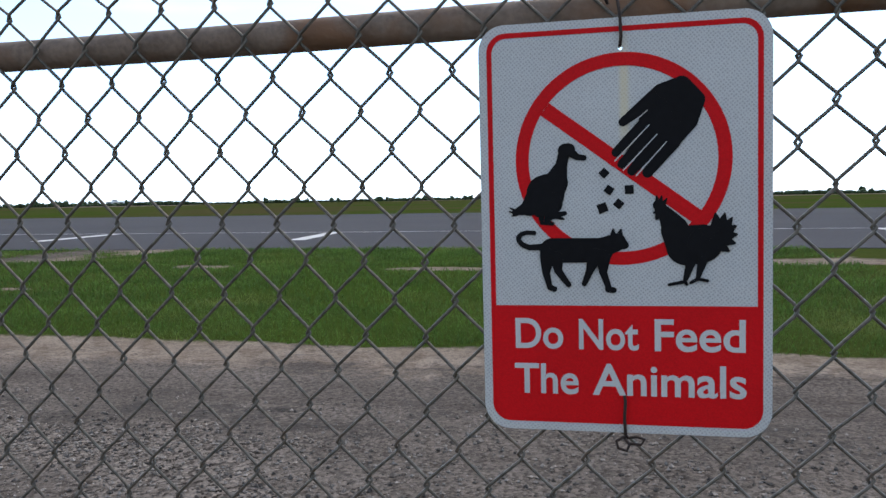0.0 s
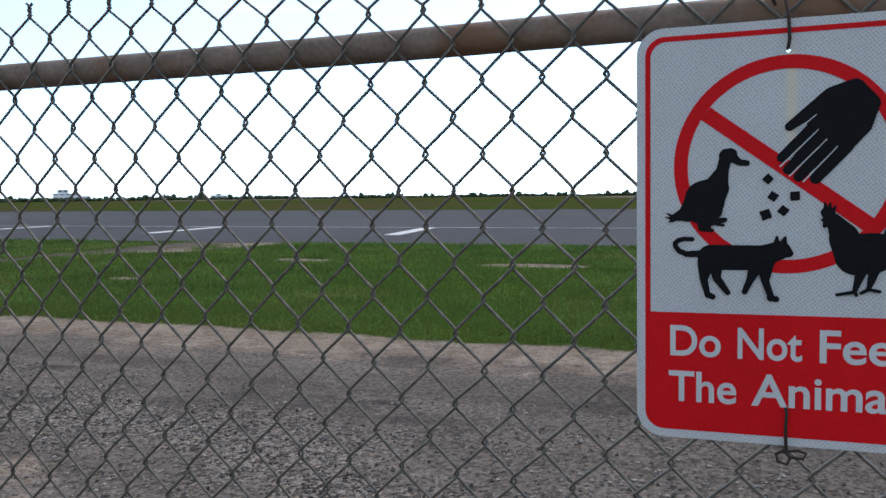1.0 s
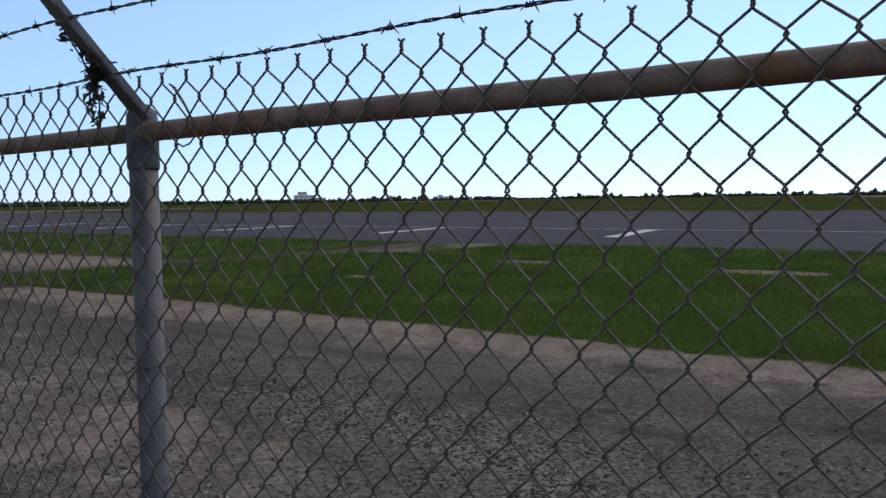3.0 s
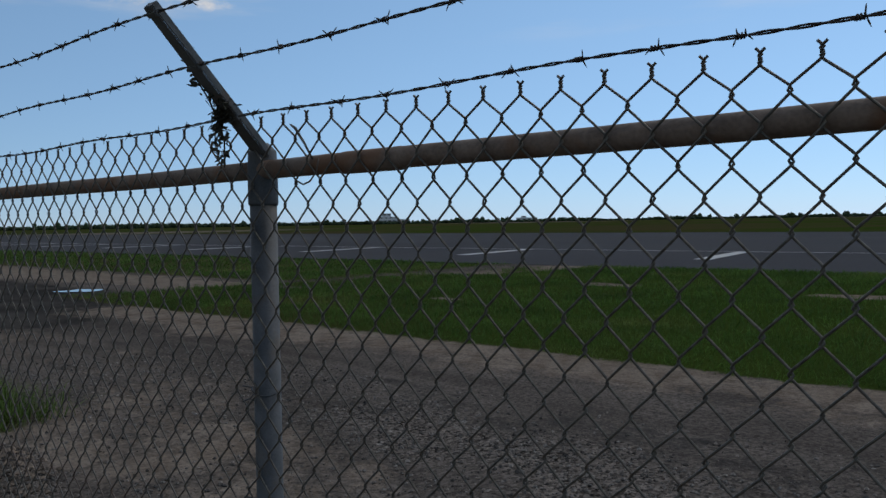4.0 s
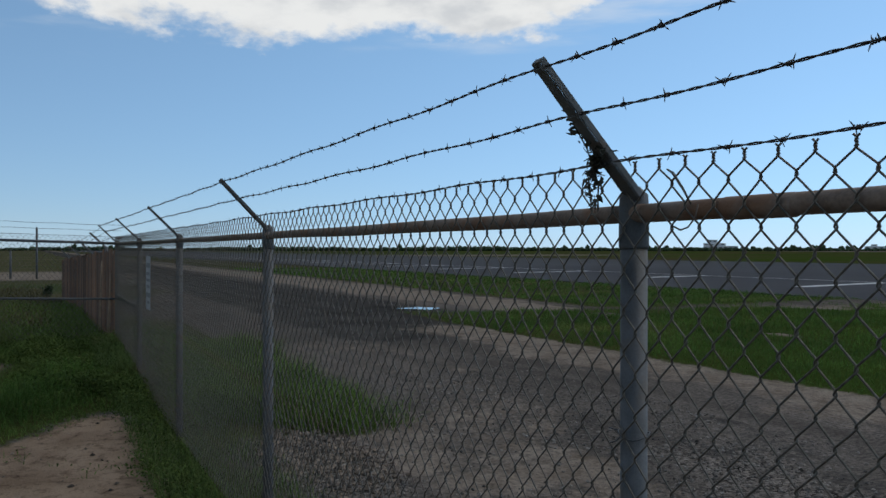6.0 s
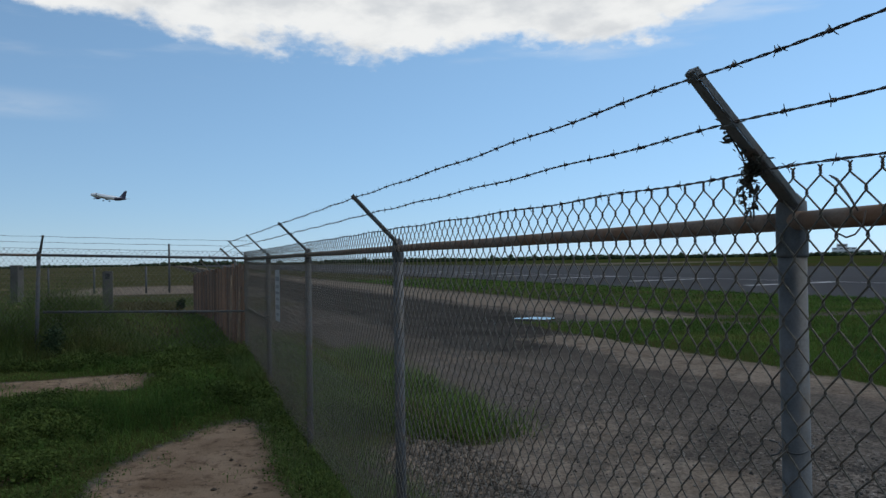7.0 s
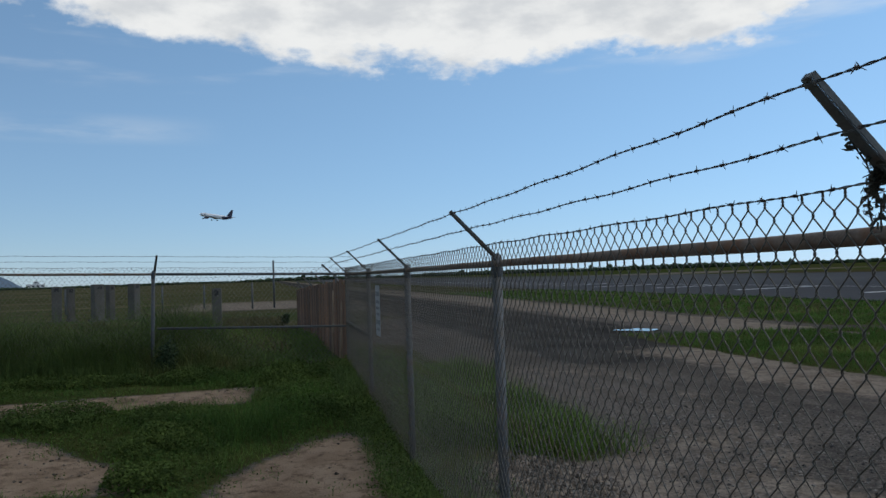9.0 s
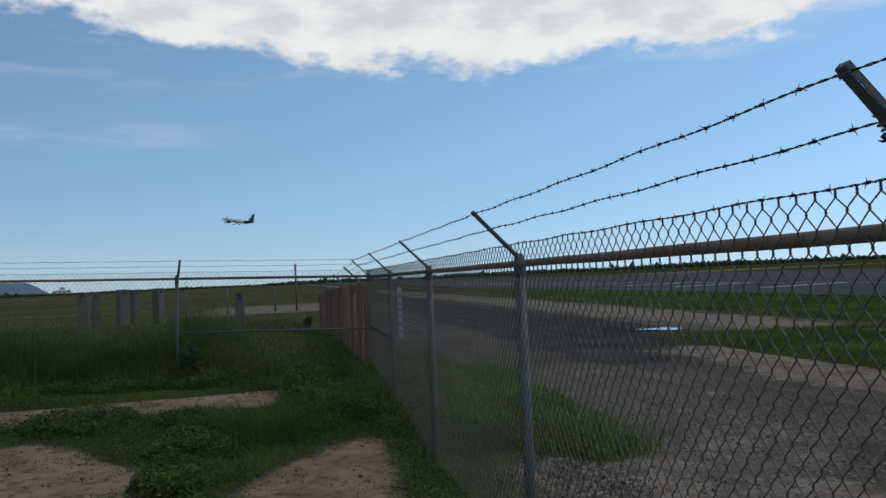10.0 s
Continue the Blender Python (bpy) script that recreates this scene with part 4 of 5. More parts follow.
# the notice farther down the fence, its print too far to read
notice = thing("notice_board", "white notice with dark unreadable print wired to the fence", "sign", Matrix.Translation((-7.98, -0.0125, 1.35)))
bm = bmesh.new()
slab(bm, rounded(0.38, 0.58, 0.02), 0, 0.0016)
part("plate", bm, NOTICE, notice)
for z, w, h in ((0.19, 0.3, 0.05), (0.1, 0.26, 0.035), (0.03, 0.3, 0.03), (-0.04, 0.24, 0.03), (-0.13, 0.3, 0.05), (-0.21, 0.2, 0.03)):
    part("print_bar", box(bmesh.new(), (-w / 2, -0.001, z - h / 2), (w / 2, -0.0002, z + h / 2)), PRINT, notice)

# ---- dry vine on the arm ----
vine = thing("vine", "dry dark vine hanging from the barbed wire by the post", "plant", Matrix.Translation((-0.036, -0.125, 1.862)))
rng = random.Random(3)
stems = [[(0.02, -0.03, 0.15), (0.005, -0.01, 0.11), (0.012, 0.02, 0.06), (-0.01, 0.05, 0.03), (-0.015, 0.07, -0.01), (-0.03, 0.08, -0.06)],
         [(0.04, 0.03, 0.06), (0.02, 0.05, 0.05), (-0.02, 0.06, 0.035), (-0.055, 0.075, 0.0), (-0.06, 0.085, -0.045)], [(0.03, 0.06, 0.045), (0.0, 0.05, 0.05), (0.01, 0.06, 0.02)]]
bm = bmesh.new()
for st in stems:
    tube(bm, st, 0.0018, 5)
part("stem", bm, DEADLEAF, vine)
bm = bmesh.new()
for st in stems:
    for _ in range(95):
        k = rng.randrange(len(st) - 1)
        p = Vector(st[k]).lerp(Vector(st[k + 1]), rng.random()) + Vector([rng.gauss(0, 0.007) for _ in range(3)])
        a, b = Vector([rng.gauss(0, 1) for _ in range(3)]).normalized(), Vector([rng.gauss(0, 1) for _ in range(3)]).normalized()
        l, w = rng.uniform(0.006, 0.014), rng.uniform(0.004, 0.007)
        q = [bm.verts.new(p + v) for v in (-a * l, b * w, a * l, -b * w)]
        bm.faces.new(q)
part("leaves", bm, DEADLEAF, vine)

# ---- grasses and weeds ----
def blades(name, xy, length, width, lean, mat, label, seed, bend=0.5):
    """Two-segment blades rooted at xy (n, 2), as one mesh."""
    rng = np.random.default_rng(seed)
    n = len(xy)
    a = rng.uniform(0, 2 * np.pi, n)
    ln = length * rng.uniform(0.55, 1.25, n)
    tilt = np.abs(rng.normal(lean, lean * 0.6, n))
    root = np.concatenate([xy, height(xy[:, 0], xy[:, 1])[:, None] - 0.01], 1)
    d = np.stack([np.cos(a), np.sin(a), np.zeros(n)], -1)
    b = a + rng.uniform(0.6, 2.5, n)
    s = np.stack([np.cos(b), np.sin(b), np.zeros(n)], -1) * (width * rng.uniform(0.6, 1.3, n) / 2)[:, None]
    up = np.array([0, 0, 1.0])
    mid = root + d * (ln * 0.5 * np.sin(tilt))[:, None] + up * (ln * 0.55 * np.cos(tilt))[:, None]
    t2 = np.minimum(tilt + bend * rng.uniform(0.3, 1.4, n), 1.5)
    tip = mid + d * (ln * 0.5 * np.sin(t2))[:, None] + up * (ln * 0.45 * np.cos(t2))[:, None]
    v = np.stack([root - s, root + s, mid + s * 0.8, mid - s * 0.8, tip], 1).reshape(-1, 3)
    k = np.arange(n)[:, None] * 5
    faces = (k + np.array([[0, 1, 2, 3]])).tolist() + (k + np.array([[3, 2, 4]])).tolist()
    me = bpy.data.meshes.new(name)
    me.from_pydata(v.tolist(), [], faces)
    return tagged(part(name, me, mat), label, "grass", kind="stuff")


def leaves(name, xy, up_to, size, mat, label, seed):
    """Small pointed leaves in low mats, as one mesh."""
    rng = np.random.default_rng(seed)
    n = len(xy)
    hgt = up_to if np.ndim(up_to) else np.full(n, up_to)
    p = np.concatenate([xy, (height(xy[:, 0], xy[:, 1]) + hgt * rng.uniform(0.02, 1, n) ** 0.8)[:, None]], 1)
    a = rng.uniform(0, 2 * np.pi, n)
    dip = rng.normal(0.25, 0.45, n)
    d = np.stack([np.cos(a) * np.cos(dip), np.sin(a) * np.cos(dip), np.sin(dip)], -1)
    roll = rng.normal(0, 0.5, n)
    s = np.stack([-np.sin(a) * np.cos(roll), np.cos(a) * np.cos(roll), np.sin(roll)], -1)
    ln = (size * rng.uniform(0.5, 1.3, n))[:, None]
    v = np.stack([p - d * ln * 0.5, p + s * ln * 0.3, p + d * ln * 0.55, p - s * ln * 0.3], 1).reshape(-1, 3)
    k = np.arange(n)[:, None] * 4
    me = bpy.data.meshes.new(name)
    me.from_pydata(v.tolist(), [], (k + np.array([[0, 1, 2]])).tolist() + (k + np.array([[0, 2, 3]])).tolist())
    return tagged(part(name, me, mat), label, "weeds", kind="stuff")


def scatter(n, lo, hi, keep, seed):
    """Random places in a box, kept by the share keep(x, y)."""
    rng = np.random.default_rng(seed)
    xy = rng.uniform(lo, hi, (n, 2))
    return xy[rng.uniform(0, 1, n) < keep(xy[:, 0], xy[:, 1])]


def field(x, y):
    return zones(x, y)[0] ** 2


# airfield meadow: fine near its edge, coarser farther off
blades("grass", scatter(150000, (-19, 7.2), (5, 11.5), lambda x, y: field(x, y) * (0.3 + 0.7 * fnoise(x, y, 1.1, 2)) * (1 - 0.85 * step(y, 8.3, 11.3)), 1), 0.11, 0.008, 0.95, GRASS, "lush green meadow grass at the road edge", 1)
blades("grass", scatter(230000, (-24, 8.4), (6, 24.3), lambda x, y: field(x, y) * (0.3 + 0.7 * fnoise(x, y, 0.5, 3)) * step(y, 8.3, 11.3), 2), 0.14, 0.016, 0.95, GRASS, "green meadow grass between road and runway", 2)
blades("grass", scatter(45000, (-70, 13.5), (-22, 24.3), lambda x, y: field(x, y) * (0.25 + 0.75 * fnoise(x, y, 0.5, 4)), 3), 0.17, 0.035, 0.8, GRASS, "green meadow grass along the far runway edge", 3)
# tufts inside the fence
wx = scatter(110000, (-13, 0.2), (-4.0, 2.6), lambda x, y: step(y + 0.5 * (fnoise(x, y, 1.8, 5) - 0.5), 2.25, 1.95) * step(x + 0.9 * np.clip(1.5 - y, 0, 0.7) + 0.5 * fnoise(x, y, 1.5, 2), -5.45, -6.05) * (0.2 + 0.8 * fnoise(x, y, 1.4, 6)), 4)
blades("grass", wx, 0.20 + 0.30 * fnoise(wx[:, 0], wx[:, 1], 1.2, 13), 0.008, 0.5, LUSH, "long green grass tufts behind the fence", 4, 0.9)
wx = scatter(34000, (-12, -0.35), (-1.5, 0.75), lambda x, y: step(x + 1.5 * np.clip(y, 0, 1), -2.0, -4.0) * step(y, 0.75, 0.3) * (0.2 + 0.8 * fnoise(x, y, 2.0, 8)), 5)
blades("grass", wx, 0.08 + 0.2 * fnoise(wx[:, 0], wx[:, 1], 1.6, 3), 0.006, 0.5, TALL, "weedy grass along the fence foot", 5, 0.8)


# tall grass in front of the cross fence, uneven and lower towards the fence corner
def tall_len(x, y):
    return (0.2 + 0.95 * fbm(x, y, 0.9, 41) ** 1.3) * (0.35 + 0.65 * step(y, -1.2, -2.7)) * (0.45 + 0.55 * step(x, -11.5, -12.4))


wx = scatter(140000, (-14.6, -9.5), (-11.3, -0.9), lambda x, y: step(x + 0.9 * (fbm(x, y, 0.8, 3) - 0.5), -11.4, -12.1) * step(y + 0.8 * fnoise(x, y, 0.9, 7), -0.8, -2.2) * (0.05 + 0.95 * fnoise(x, y, 1.1, 1) ** 1.6), 6)
blades("tall_grass", wx, 1.7 * tall_len(wx[:, 0], wx[:, 1]), 0.007, 0.32, TALL, "tall green grass with dry tips by the cross fence", 6, 0.9)
blades("tall_grass", scatter(30000, (-30, -14), (-14.3, -0.8), lambda x, y: 0.25 + 0.75 * fnoise(x, y, 0.4, 2), 7), 0.3, 0.022, 0.6, DRY, "rough yellowish grass beyond the cross fence", 7, 0.8)
wx = scatter(150000, (-12.4, -8), (-2, 0.1), lambda x, y: field(x, y) * (0.25 + 0.75 * fnoise(x, y, 0.9, 5)), 8)
blades("grass", wx, 0.04 + 0.8 * fbm(wx[:, 0], wx[:, 1], 0.9, 17) ** 3, 0.006, 0.7, GRASS, "short trodden grass beside the dirt trail", 8, 0.7)


def mats(x, y):
    return np.clip(zones(x, y)[0], 0, 1) ** 3 * step(fbm(x, y, 0.9, 21), 0.41, 0.58)


wx = scatter(150000, (-12.6, -7.5), (-4.0, 0.2), mats, 9)
leaves("weeds", wx, 0.03 + 0.2 * step(fbm(wx[:, 0], wx[:, 1], 0.9, 21), 0.46, 0.75), 0.028, LEAF, "low dark green leafy weed mats", 9)
wx = scatter(46000, (-12.4, -0.6), (-1.5, 0.28), lambda x, y: step(np.abs(y + 0.16 + 0.3 * (fnoise(x, x, 0.9, 3) - 0.5)), 0.34 - 0.1 * step(x, -8, -4), 0.05) * step(x, -1.5, -4) * (0.1 + 0.9 * fnoise(x, y, 1.7, 4)), 10)
leaves("weeds", wx, 0.04 + 0.15 * fnoise(wx[:, 0], wx[:, 1], 1.5, 6), 0.028, LEAF, "leafy green weeds along the fence foot", 10)
wx = scatter(90000, (-12.6, -2.6), (-8.2, 0.1), lambda x, y: step(fbm(x, y, 0.8, 31) + 0.2 * step(y, -1.8, -0.6), 0.5, 0.7) * field(x, y), 11)
leaves("weeds", wx, 0.04 + 0.24 * fnoise(wx[:, 0], wx[:, 1], 1.1, 8) ** 1.5, 0.036, LEAF, "broad leafy weeds in the fence corner", 11)

for cx, cy, rx, ry, n, k in ((-7.75, -2.2, 0.85, 0.7, 16000, 61), (-8.9, -3.7, 0.5, 0.7, 9000, 62), (-11.2, -1.0, 1.0, 0.55, 14000, 63), (-8.9, -5.0, 0.5, 0.6, 6000, 64), (-6.2, -2.35, 0.45, 0.35, 6000, 65), (-9.0, -0.95, 1.0, 0.5, 12000, 66), (-8.7, -2.3, 0.5, 0.6, 8000, 67), (-11.35, -4.4, 0.45, 1.5, 14000, 68), (-11.2, -2.3, 0.4, 0.9, 8000, 69)):
    def lump(x, y):
        return step(np.hypot((x - cx) / rx, (y - cy) / ry) + 0.7 * (fbm(x, y, 1.6, k) - 0.5), 1.0, 0.55)

    wx = scatter(n * 2, (cx - rx * 1.3, cy - ry * 1.3), (cx + rx * 1.3, cy + ry * 1.3), lump, k)
    leaves("weeds", wx, 0.05 + 0.2 * lump(wx[:, 0], wx[:, 1]) * fbm(wx[:, 0], wx[:, 1], 2.4, k + 1), 0.034, LEAF, "bushy clump of dark green leafy weeds", k)

wx = scatter(26000, (-22, -3.4), (-12.4, -0.15), lambda x, y: 0.2 + 0.8 * fnoise(x, y, 0.9, 14), 13)
blades("grass", wx, 0.1 + 0.2 * fnoise(wx[:, 0], wx[:, 1], 0.7, 15), 0.012, 0.6, LUSH, "bright green grass beyond the cross fence", 13, 0.7)

# gravel and clods
oct_v = np.array([(1, 0, 0), (-1, 0, 0), (0, 1, 0), (0, -1, 0), (0, 0, 1), (0, 0, -1)], float)
oct_f = np.array([(0, 2, 4), (2, 1, 4), (1, 3, 4), (3, 0, 4), (2, 0, 5), (1, 2, 5), (3, 1, 5), (0, 3, 5)])


def stones(gxy, least, most, mat, label, seed):
    """Small uneven stones lying on the ground, as one mesh."""
    rng = np.random.default_rng(seed)
    n = len(gxy)
    size = least + most * rng.random(n) ** 3
    v = oct_v[None] * (rng.uniform(0.6, 1.3, (n, 6, 1)) * size[:, None, None]) * np.array([1, 1, 0.65])
    a = rng.uniform(0, 6.28, n)
    c, s = np.cos(a)[:, None], np.sin(a)[:, None]
    v = np.stack([v[..., 0] * c - v[..., 1] * s, v[..., 0] * s + v[..., 1] * c, v[..., 2]], -1)
    v = v + np.concatenate([gxy, (height(gxy[:, 0], gxy[:, 1]) + size * 0.3)[:, None]], 1)[:, None, :]
    me = bpy.data.meshes.new("gravel")
    me.from_pydata(v.reshape(-1, 3).tolist(), [], (np.arange(n)[:, None, None] * 6 + oct_f[None]).reshape(-1, 3).tolist())
    tagged(part("gravel", me, mat), label, "gravel", kind="stuff")


stones(scatter(6500, (-6.6, 0.4), (-3.6, 1.7), lambda x, y: zones(x, y)[3] * step(np.hypot((x + 5.1) / 1.5, (y - 1.0) / 0.6), 1.0, 0.5), 18), 0.008, 0.028, CLOD, "coarse loose stones beside the fence foot", 18)
stones(scatter(60000, (-9, 0.5), (4.5, 5.2), lambda x, y: (0.1 + 0.9 * zones(x, y)[3]) * (1 - zones(x, y)[0]), 12), 0.005, 0.017, STONE, "loose pale grey gravel on the service road", 12)
stones(scatter(16000, (-13, -8), (-2, 0), lambda x, y: (1 - zones(x, y)[0]) ** 2 * (0.15 + 0.85 * step(fbm(x, y, 1.3, 51), 0.45, 0.65)), 14), 0.004, 0.022, CLOD, "brown soil clods on the trodden dirt trail", 14)


# ragged edges of the bare patches
def margin(x, y):
    g = zones(x, y)[0]
    return np.clip(5 * g * (1 - g), 0, 1) * step(fbm(x, y, 2.4, 71), 0.4, 0.6) + 0.35 * (1 - g) * step(fbm(x, y, 1.7, 72), 0.58, 0.72)


wx = scatter(110000, (-13, -8), (-2.5, 0), margin, 15)
leaves("weeds", wx, 0.015 + 0.07 * fnoise(wx[:, 0], wx[:, 1], 2.6, 9), 0.026, LEAF, "creeping weeds at the edge of bare dirt", 15)
wx = scatter(60000, (-13, -8), (-2.5, 0), margin, 16)
blades("grass", wx, 0.04 + 0.09 * fnoise(wx[:, 0], wx[:, 1], 2.6, 10), 0.006, 0.8, GRASS, "thin grass at the edge of bare dirt", 16, 0.8)


def heap(at, rx, ry, h, seed):
    bm = bmesh.new()
    bmesh.ops.create_icosphere(bm, subdivisions=3, radius=1)
    for v in bm.verts:
        k = 1 + 0.25 * (float(fbm(v.co.x * 2 + 9, v.co.y * 2 + v.co.z, 1.3, seed)) - 0.5)
        v.co = Vector((v.co.x * rx * k, v.co.y * ry * k, max(v.co.z, -0.15) * h * k))
    for f in bm.faces:
        f.smooth = True
    ob = part("sand_heap", bm, STAKE)
    ob.location = (at[0], at[1], float(height(*at)))
    return tagged(ob, "low pale heap of sand in rough grass", "heap")


heap((-28.37, -5.82), 0.3, 0.45, 0.12, 5)


def bush(name, label, at, size, count, seed, leaf=0.05, mat=None):
    """Branching stems with a crown of many small leaves."""
    rng = np.random.default_rng(seed)
    b = thing(name, label, "bush", Matrix.Translation((at[0], at[1], float(height(at[0], at[1])))))
    bm = bmesh.new()
    ends = []
    for _ in range(9):
        tip = Vector(rng.normal(0, 0.33, 3) * size) + Vector((0, 0, size * 1.1))
        tube(bm, [(0, 0, -0.05), tip * 0.5 + Vector(rng.normal(0, 0.05, 3)) * size, tip], [0.02 * size, 0.013 * size, 0.005 * size], 5)
        ends.append(tip)
    part("stems", bm, WOOD, b)
    c = np.array([list(ends[i]) for i in rng.integers(0, len(ends), count)]) * rng.uniform(0.55, 1.1, (count, 1)) + rng.normal(0, 0.17 * size, (count, 3))
    c[:, 2] = np.abs(c[:, 2])
    d, s = rng.normal(0, 1, (count, 3)), rng.normal(0, 1, (count, 3))
    d /= np.linalg.norm(d, axis=1, keepdims=True)
    s /= np.linalg.norm(s, axis=1, keepdims=True)
    v = np.stack([c - d * leaf, c + s * leaf * 0.5, c + d * leaf, c - s * leaf * 0.5], 1).reshape(-1, 3)
    me = bpy.data.meshes.new("crown")
    me.from_pydata(v.tolist(), [], (np.arange(count)[:, None] * 4 + np.array([[0, 1, 2, 3]])).tolist())
    part("crown", me, mat or LEAF, b)
    return b


bush("bush", "dark leafy bush grown through the cross fence", (-12.02, -2.80), 0.30, 1500, 31, 0.026, TREES)
bush("bush", "dark low shrub beside a concrete pillar", (-21.56, -2.93), 0.26, 500, 32, 0.05, TREES)
bush("bush", "dark low shrub beside a concrete pillar", (-24.72, -0.76), 0.20, 400, 33, 0.05, TREES)


# ---- concrete pillars and posts beyond ----
def pillar(at, h, w, seed):
    p = thing("concrete_pillar", "weathered grey concrete pillar in rough grass", "pillar", Matrix.Translation((at[0], at[1], float(height(*at)))) @ Matrix.Rotation(seed * 0.2, 4, "Z"), "concrete pillars")
    part("shaft", box(bmesh.new(), (-w / 2, -w / 2, -0.2), (w / 2, w / 2, h), 0.02), CONCRETE, p)
    # no hollow is cut: a thin black block stands for the recess's shade
    part("socket", box(bmesh.new(), (w / 2, -w * 0.22, h - 0.2), (w / 2 + 0.012, w * 0.22, h - 0.06), 0.004), RUBBER, p, "raised dark square in place of a shaded recess")
    part("footing", box(bmesh.new(), (-w * 0.75, -w * 0.75, -0.2), (w * 0.75, w * 0.75, 0.07), 0.02), CONCRETE, p)


for i, (at, h, w) in enumerate((((-22.18, -2.66), 1.26, 0.25), ((-34.72, -9.76), 1.45, 0.38), ((-35.32, -9.37), 1.4, 0.3), ((-34.06, -8.06), 1.48, 0.41), ((-35.14, -7.77), 1.46, 0.28), ((-34.8, -6.78), 1.48, 0.36))):
    pillar(at, h, w, i)

for at, h in (((-42.72, -1.01), 2.45), ((-42.71, -2.13), 1.3), ((-44.59, -4.7), 1.3), ((-44.38, -6.83), 1.3), ((-44.54, -11.67), 1.3)):
    p = thing("metal_post", "thin grey metal post in open field", "post", Matrix.Translation((*at, float(height(*at)))), "field posts")
    part("shaft", tube(bmesh.new(), ((0, 0, -0.2), (0, 0, h)), 0.05, 10), GALV, p)
    part("cap", tube(bmesh.new(), ((0, 0, h), (0, 0, h + 0.05)), [0.055, 0.03], 10), GALV, p)


# ---- distance: tree line, hill, buildings ----
def tree_line():
    rng = np.random.default_rng(77)
    vs, fs, base = [], [], 0
    bm = bmesh.new()
    bmesh.ops.create_icosphere(bm, subdivisions=1, radius=1)
    ico = np.array([v.co[:] for v in bm.verts])
    tri = np.array([[v.index for v in f.verts] for f in bm.faces])
    bm.free()
    for az in np.arange(-40, 125, 0.16):
        r = 860 + 90 * math.sin(az * 0.08) + rng.uniform(-25, 25)
        tall = 2.2 + 4.6 * float(fnoise(az, 0.0, 0.28, 3)) ** 1.6 + 2.8 * (rng.random() < 0.05)
        if az > 70:
            tall *= 0.8
        for _ in range(3):
            a = radians(az + rng.uniform(-0.12, 0.12))
            q = r + rng.uniform(-14, 14)
            s = np.array([rng.uniform(1.2, 3.2), rng.uniform(1.2, 3.0), tall * rng.uniform(0.4, 0.62)])
            v = ico * rng.uniform(0.72, 1.25, (len(ico), 1)) * s
            v += (-math.sin(a) * q, math.cos(a) * q, s[2] * 0.8 + rng.uniform(-0.3, 0.3))
            vs.append(v)
            fs.append(tri + base)
            base += len(ico)
    me = bpy.data.meshes.new("tree_line")
    me.from_pydata(np.concatenate(vs).tolist(), [], np.concatenate(fs).tolist())
    return tagged(part("tree_line", me, TREES), "far dark line of low trees on the horizon", "trees", kind="stuff")


tree_line()


def far_at(az, r):
    return -math.sin(radians(az)) * r, math.cos(radians(az)) * r


# hill on the horizon, its colour blued to stand for distance haze
bm = bmesh.new()
rows = []
for j in range(13):
    rows.append([])
    for i in range(41):
        u, w = i / 40 * 2 - 1, j / 12 * 2 - 1
        hgt = 78 * max(0, 1 - abs(u) ** 1.3) * (0.5 + 0.5 * math.cos(math.pi * w)) * (0.85 + 0.3 * float(fbm(u * 3, w * 2, 1.3, 2)))
        hgt = min(hgt, 54 + 4 * float(fnoise(u * 8, w * 3, 1.0, 4)))
        rows[-1].append(bm.verts.new((w * 250, u * 170, hgt - 4)))
for a, b in zip(rows, rows[1:]):
    for i in range(40):
        bm.faces.new((a[i], a[i + 1], b[i + 1], b[i])).smooth = True
hx, hy = far_at(107.7, 3600)
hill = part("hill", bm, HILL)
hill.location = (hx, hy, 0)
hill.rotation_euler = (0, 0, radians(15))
tagged(hill, "flat-topped hill on the horizon, coloured blue for haze", "hill", kind="structure")


def terminal(az, r, label, blocks, name="airport_building"):
    x, y = far_at(az, r)
    b = thing(name, label, "building", Matrix.Translation((x, y, 0)) @ Matrix.Rotation(radians(az), 4, "Z"))
    for x0, x1, z0, z1, dep in blocks:
        w = part("wall", box(bmesh.new(), (x0, -dep, z0 - (0.3 if z0 == 0 else 0)), (x1, dep, z1), 0.15), PALE, b)
        part("roof", box(bmesh.new(), (x0 - 0.4, -dep - 0.4, z1), (x1 + 0.4, dep + 0.4, z1 + 0.5), 0.1), WHITE, w)
        n = max(1, int((x1 - x0) / 6))
        for k in range(n):
            c = x0 + (k + 0.5) * (x1 - x0) / n
            part("window", box(bmesh.new(), (c - 1.8, -dep - 0.12, z0 + (z1 - z0) * 0.45), (c + 1.8, -dep + 0.02, z0 + (z1 - z0) * 0.8)), GLASSY, w)


terminal(44.6, 1110, "long pale airport building with stepped upper floors", ((-21, 21, 0, 5.5, 8), (-21, 6, 6.0, 9.0, 6), (-16, -4, 9.5, 13.5, 4)))
terminal(35.5, 1150, "low pale hangar among far trees", ((-11, 11, 0, 5, 7), (-4, 3, 5.5, 7.5, 4)), "hangar")
terminal(104.6, 1500, "small white building below the far hill", ((-14, 14, 0, 7, 7), (-3, 5, 7.5, 12, 4)))


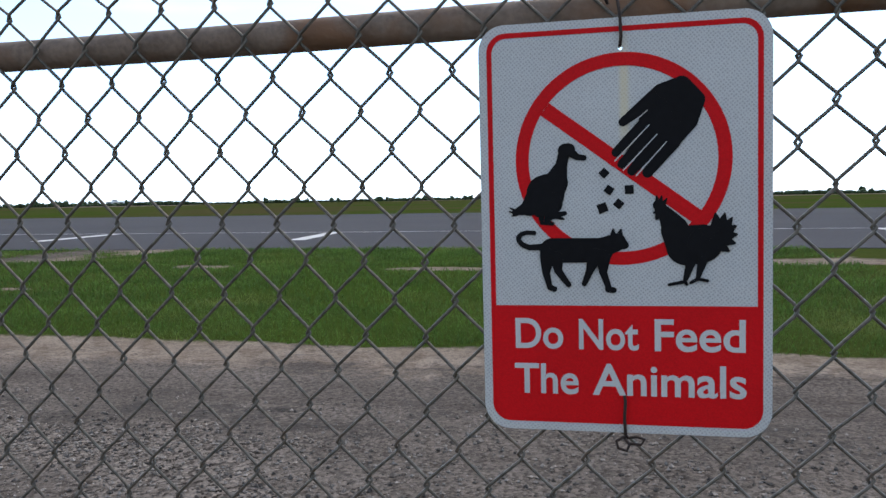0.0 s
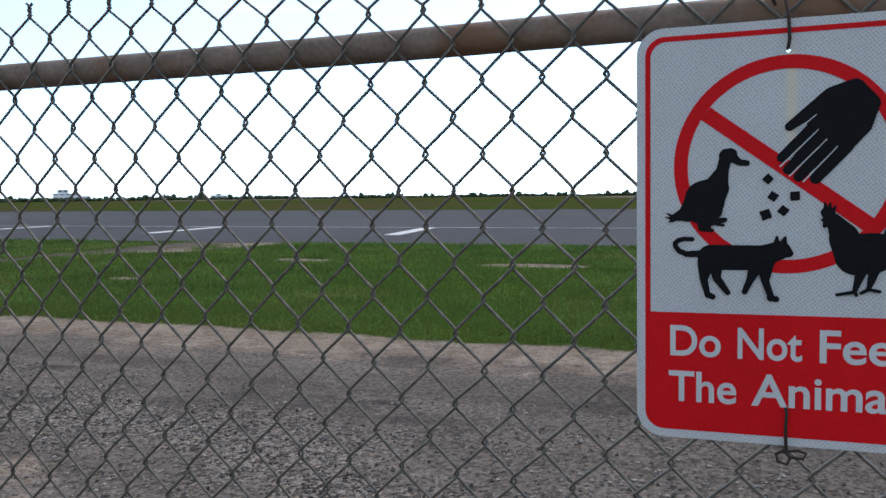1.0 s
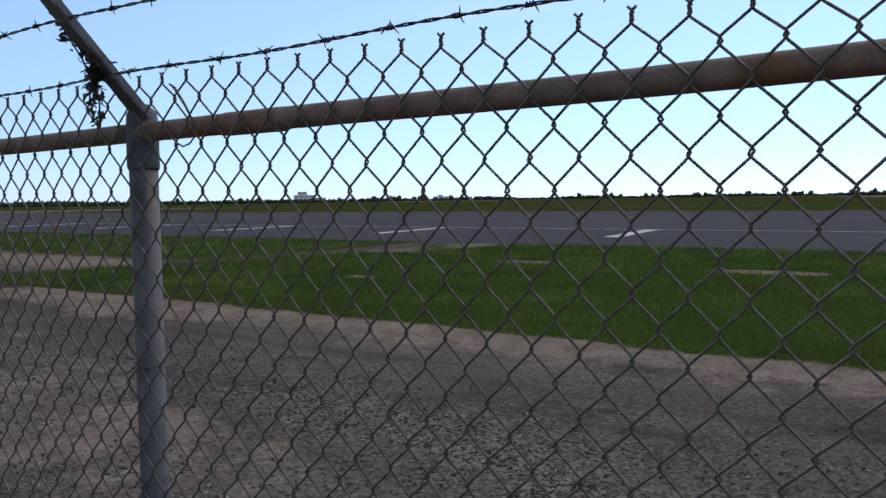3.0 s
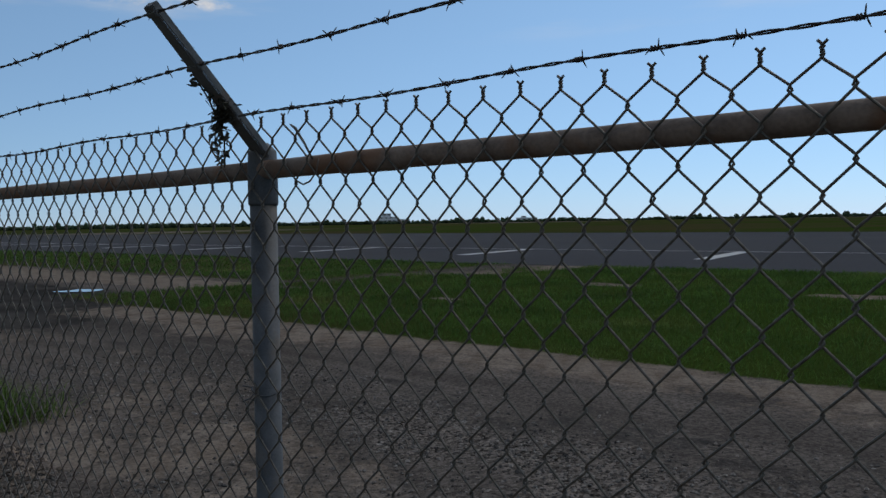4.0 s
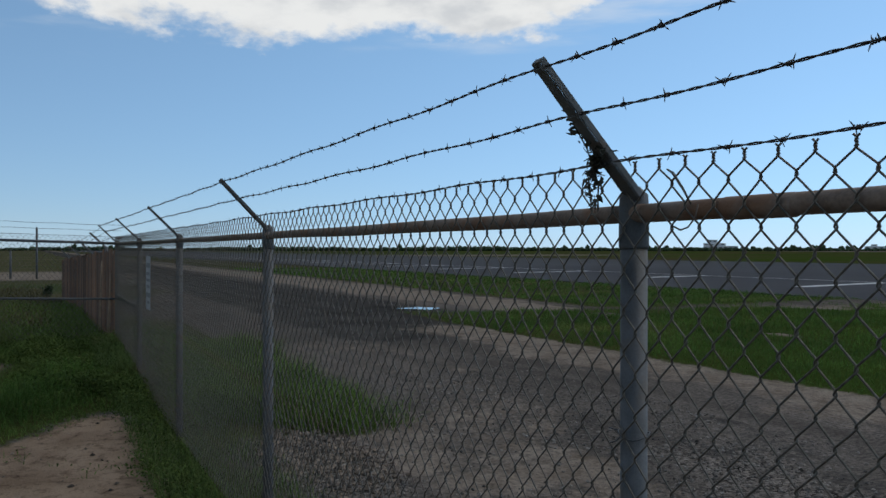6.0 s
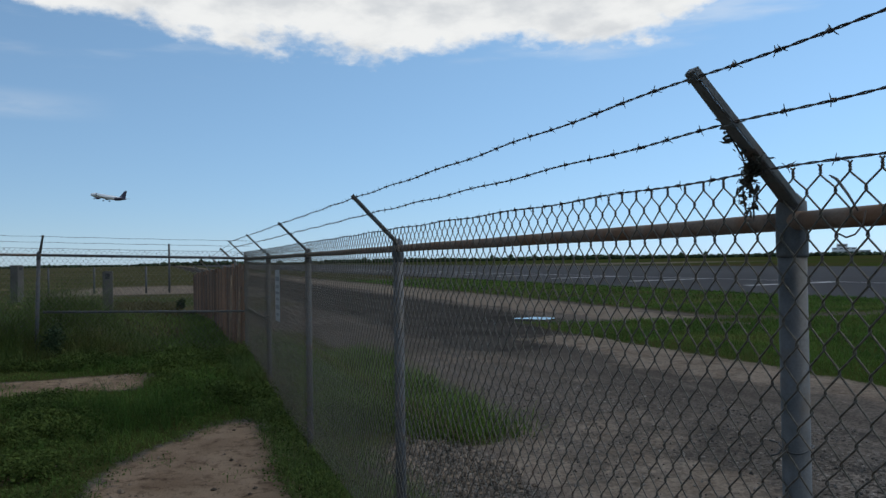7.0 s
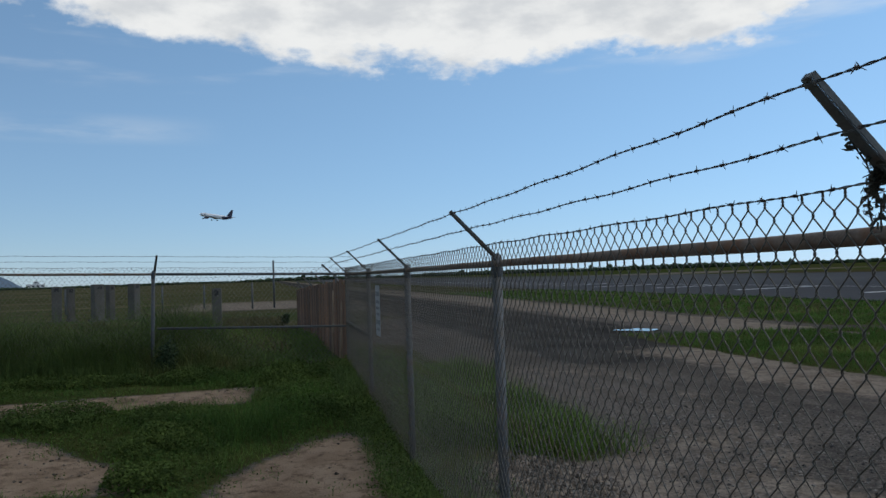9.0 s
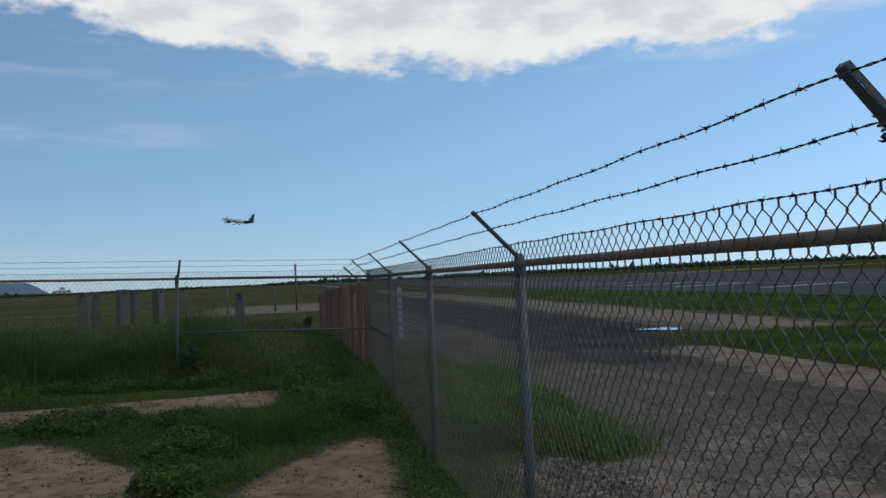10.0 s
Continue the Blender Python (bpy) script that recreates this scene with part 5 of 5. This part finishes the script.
# ---- airliner ----
def airliner(m):
    a = thing("airliner", "white twin-engine airliner with dark tail climbing, wheels down", "aircraft", m)
    ln = 44.0
    bm = bmesh.new()
    st = [(0, 0.05, -0.5), (0.6, 0.7, -0.35), (2.0, 1.35, -0.1), (4.5, 1.9, 0), (8, 1.98, 0), (30, 1.98, 0), (36, 1.6, 0.3), (41, 0.85, 0.75), (44, 0.3, 1.0)]
    tube(bm, [(x, 0, z) for x, _, z in st], [r for _, r, _ in st], 24)
    part("fuselage", bm, WHITE, a)
    bm = bmesh.new()
    tube(bm, [(31.5, 0, -0.12), (36, 0, 0.2), (41, 0, 0.68), (43.9, 0, 0.98)], [2.0, 1.66, 0.95, 0.34], 24)
    part("tail_cone", bm, NAVY, a, "dark blue rear fuselage")

    def foil(root, tip, thick):
        bm = bmesh.new()
        rings = []
        for (x, y, z, chord), t in ((root, thick), (tip, thick * 0.35)):
            prof = ((0, 0), (0.12, 0.5), (0.4, 0.55), (1, 0.02), (0.4, -0.4), (0.12, -0.38))
            rings.append([Vector((x + chord * u, y, z + t * w)) for u, w in prof])
        v = [[bm.verts.new(p) for p in r] for r in rings]
        for k in range(6):
            bm.faces.new((v[0][k - 1], v[0][k], v[1][k], v[1][k - 1]))
        bm.faces.new(v[0])
        bm.faces.new(v[1][::-1])
        return bm

    for s in (-1, 1):
        wing = part("wing", foil((15, s * 1.5, -1.0, 7.0), (23.5, s * 17.2, 0.9, 1.6), 0.9), GREY, a, "grey swept wing")
        part("winglet", foil((23.9, s * 17.2, 0.9, 1.4), (25.2, s * 17.6, 3.2, 0.6), 0.15), NAVY, wing)
        bm = tube(bmesh.new(), [(13.2, s * 5.8, -2.1), (13.5, s * 5.8, -2.1), (15, s * 5.8, -2.1), (17.2, s * 5.8, -2.0), (18.4, s * 5.8, -1.95)], [0.95, 1.1, 1.15, 0.85, 0.4], 18)
        part("engine", bm, NAVY, a, "dark engine nacelle")
        part("tailplane", foil((38.5, s * 0.6, 0.9, 3.6), (41.6, s * 6.2, 1.5, 1.4), 0.35), GREY, a)
    bm = bmesh.new()
    prof = [(35.5, 1.7), (41.2, 8.4), (43.4, 8.4), (42.6, 1.3)]
    for y in (-0.17, 0.17):
        bm.faces.new([bm.verts.new((x, y * (1.0 if z < 3 else 0.5), z)) for x, z in prof])
    vs = list(bm.verts)
    for k in range(4):
        bm.faces.new((vs[(k - 1) % 4], vs[k], vs[4 + k], vs[4 + (k - 1) % 4]))
    part("fin", bm, NAVY, a, "dark blue tail fin")
    for x, y in ((5.2, 0), (20.5, -3.6), (20.5, 3.6)):
        g = part("landing_gear", tube(bmesh.new(), ((x, y, -1.4), (x, y, -3.6)), 0.14, 8), GREY, a)
        for s in (-0.35, 0.35):
            part("wheel", tube(bmesh.new(), ((x, y + s - 0.15, -3.7), (x, y + s + 0.15, -3.7)), 0.55, 14), RUBBER, g)


head = Vector((-0.66, -0.74, 0.17)).normalized()
back = -head
side = Vector((0, 0, 1)).cross(back).normalized()
top = back.cross(side)
pd = 830.0
airliner(Matrix(((back.x, side.x, top.x, 1.3 - pd), (back.y, side.y, top.y, -1.17 - 0.079 * pd), (back.z, side.z, top.z, 1.75 + 0.0805 * pd), (0, 0, 0, 1))))
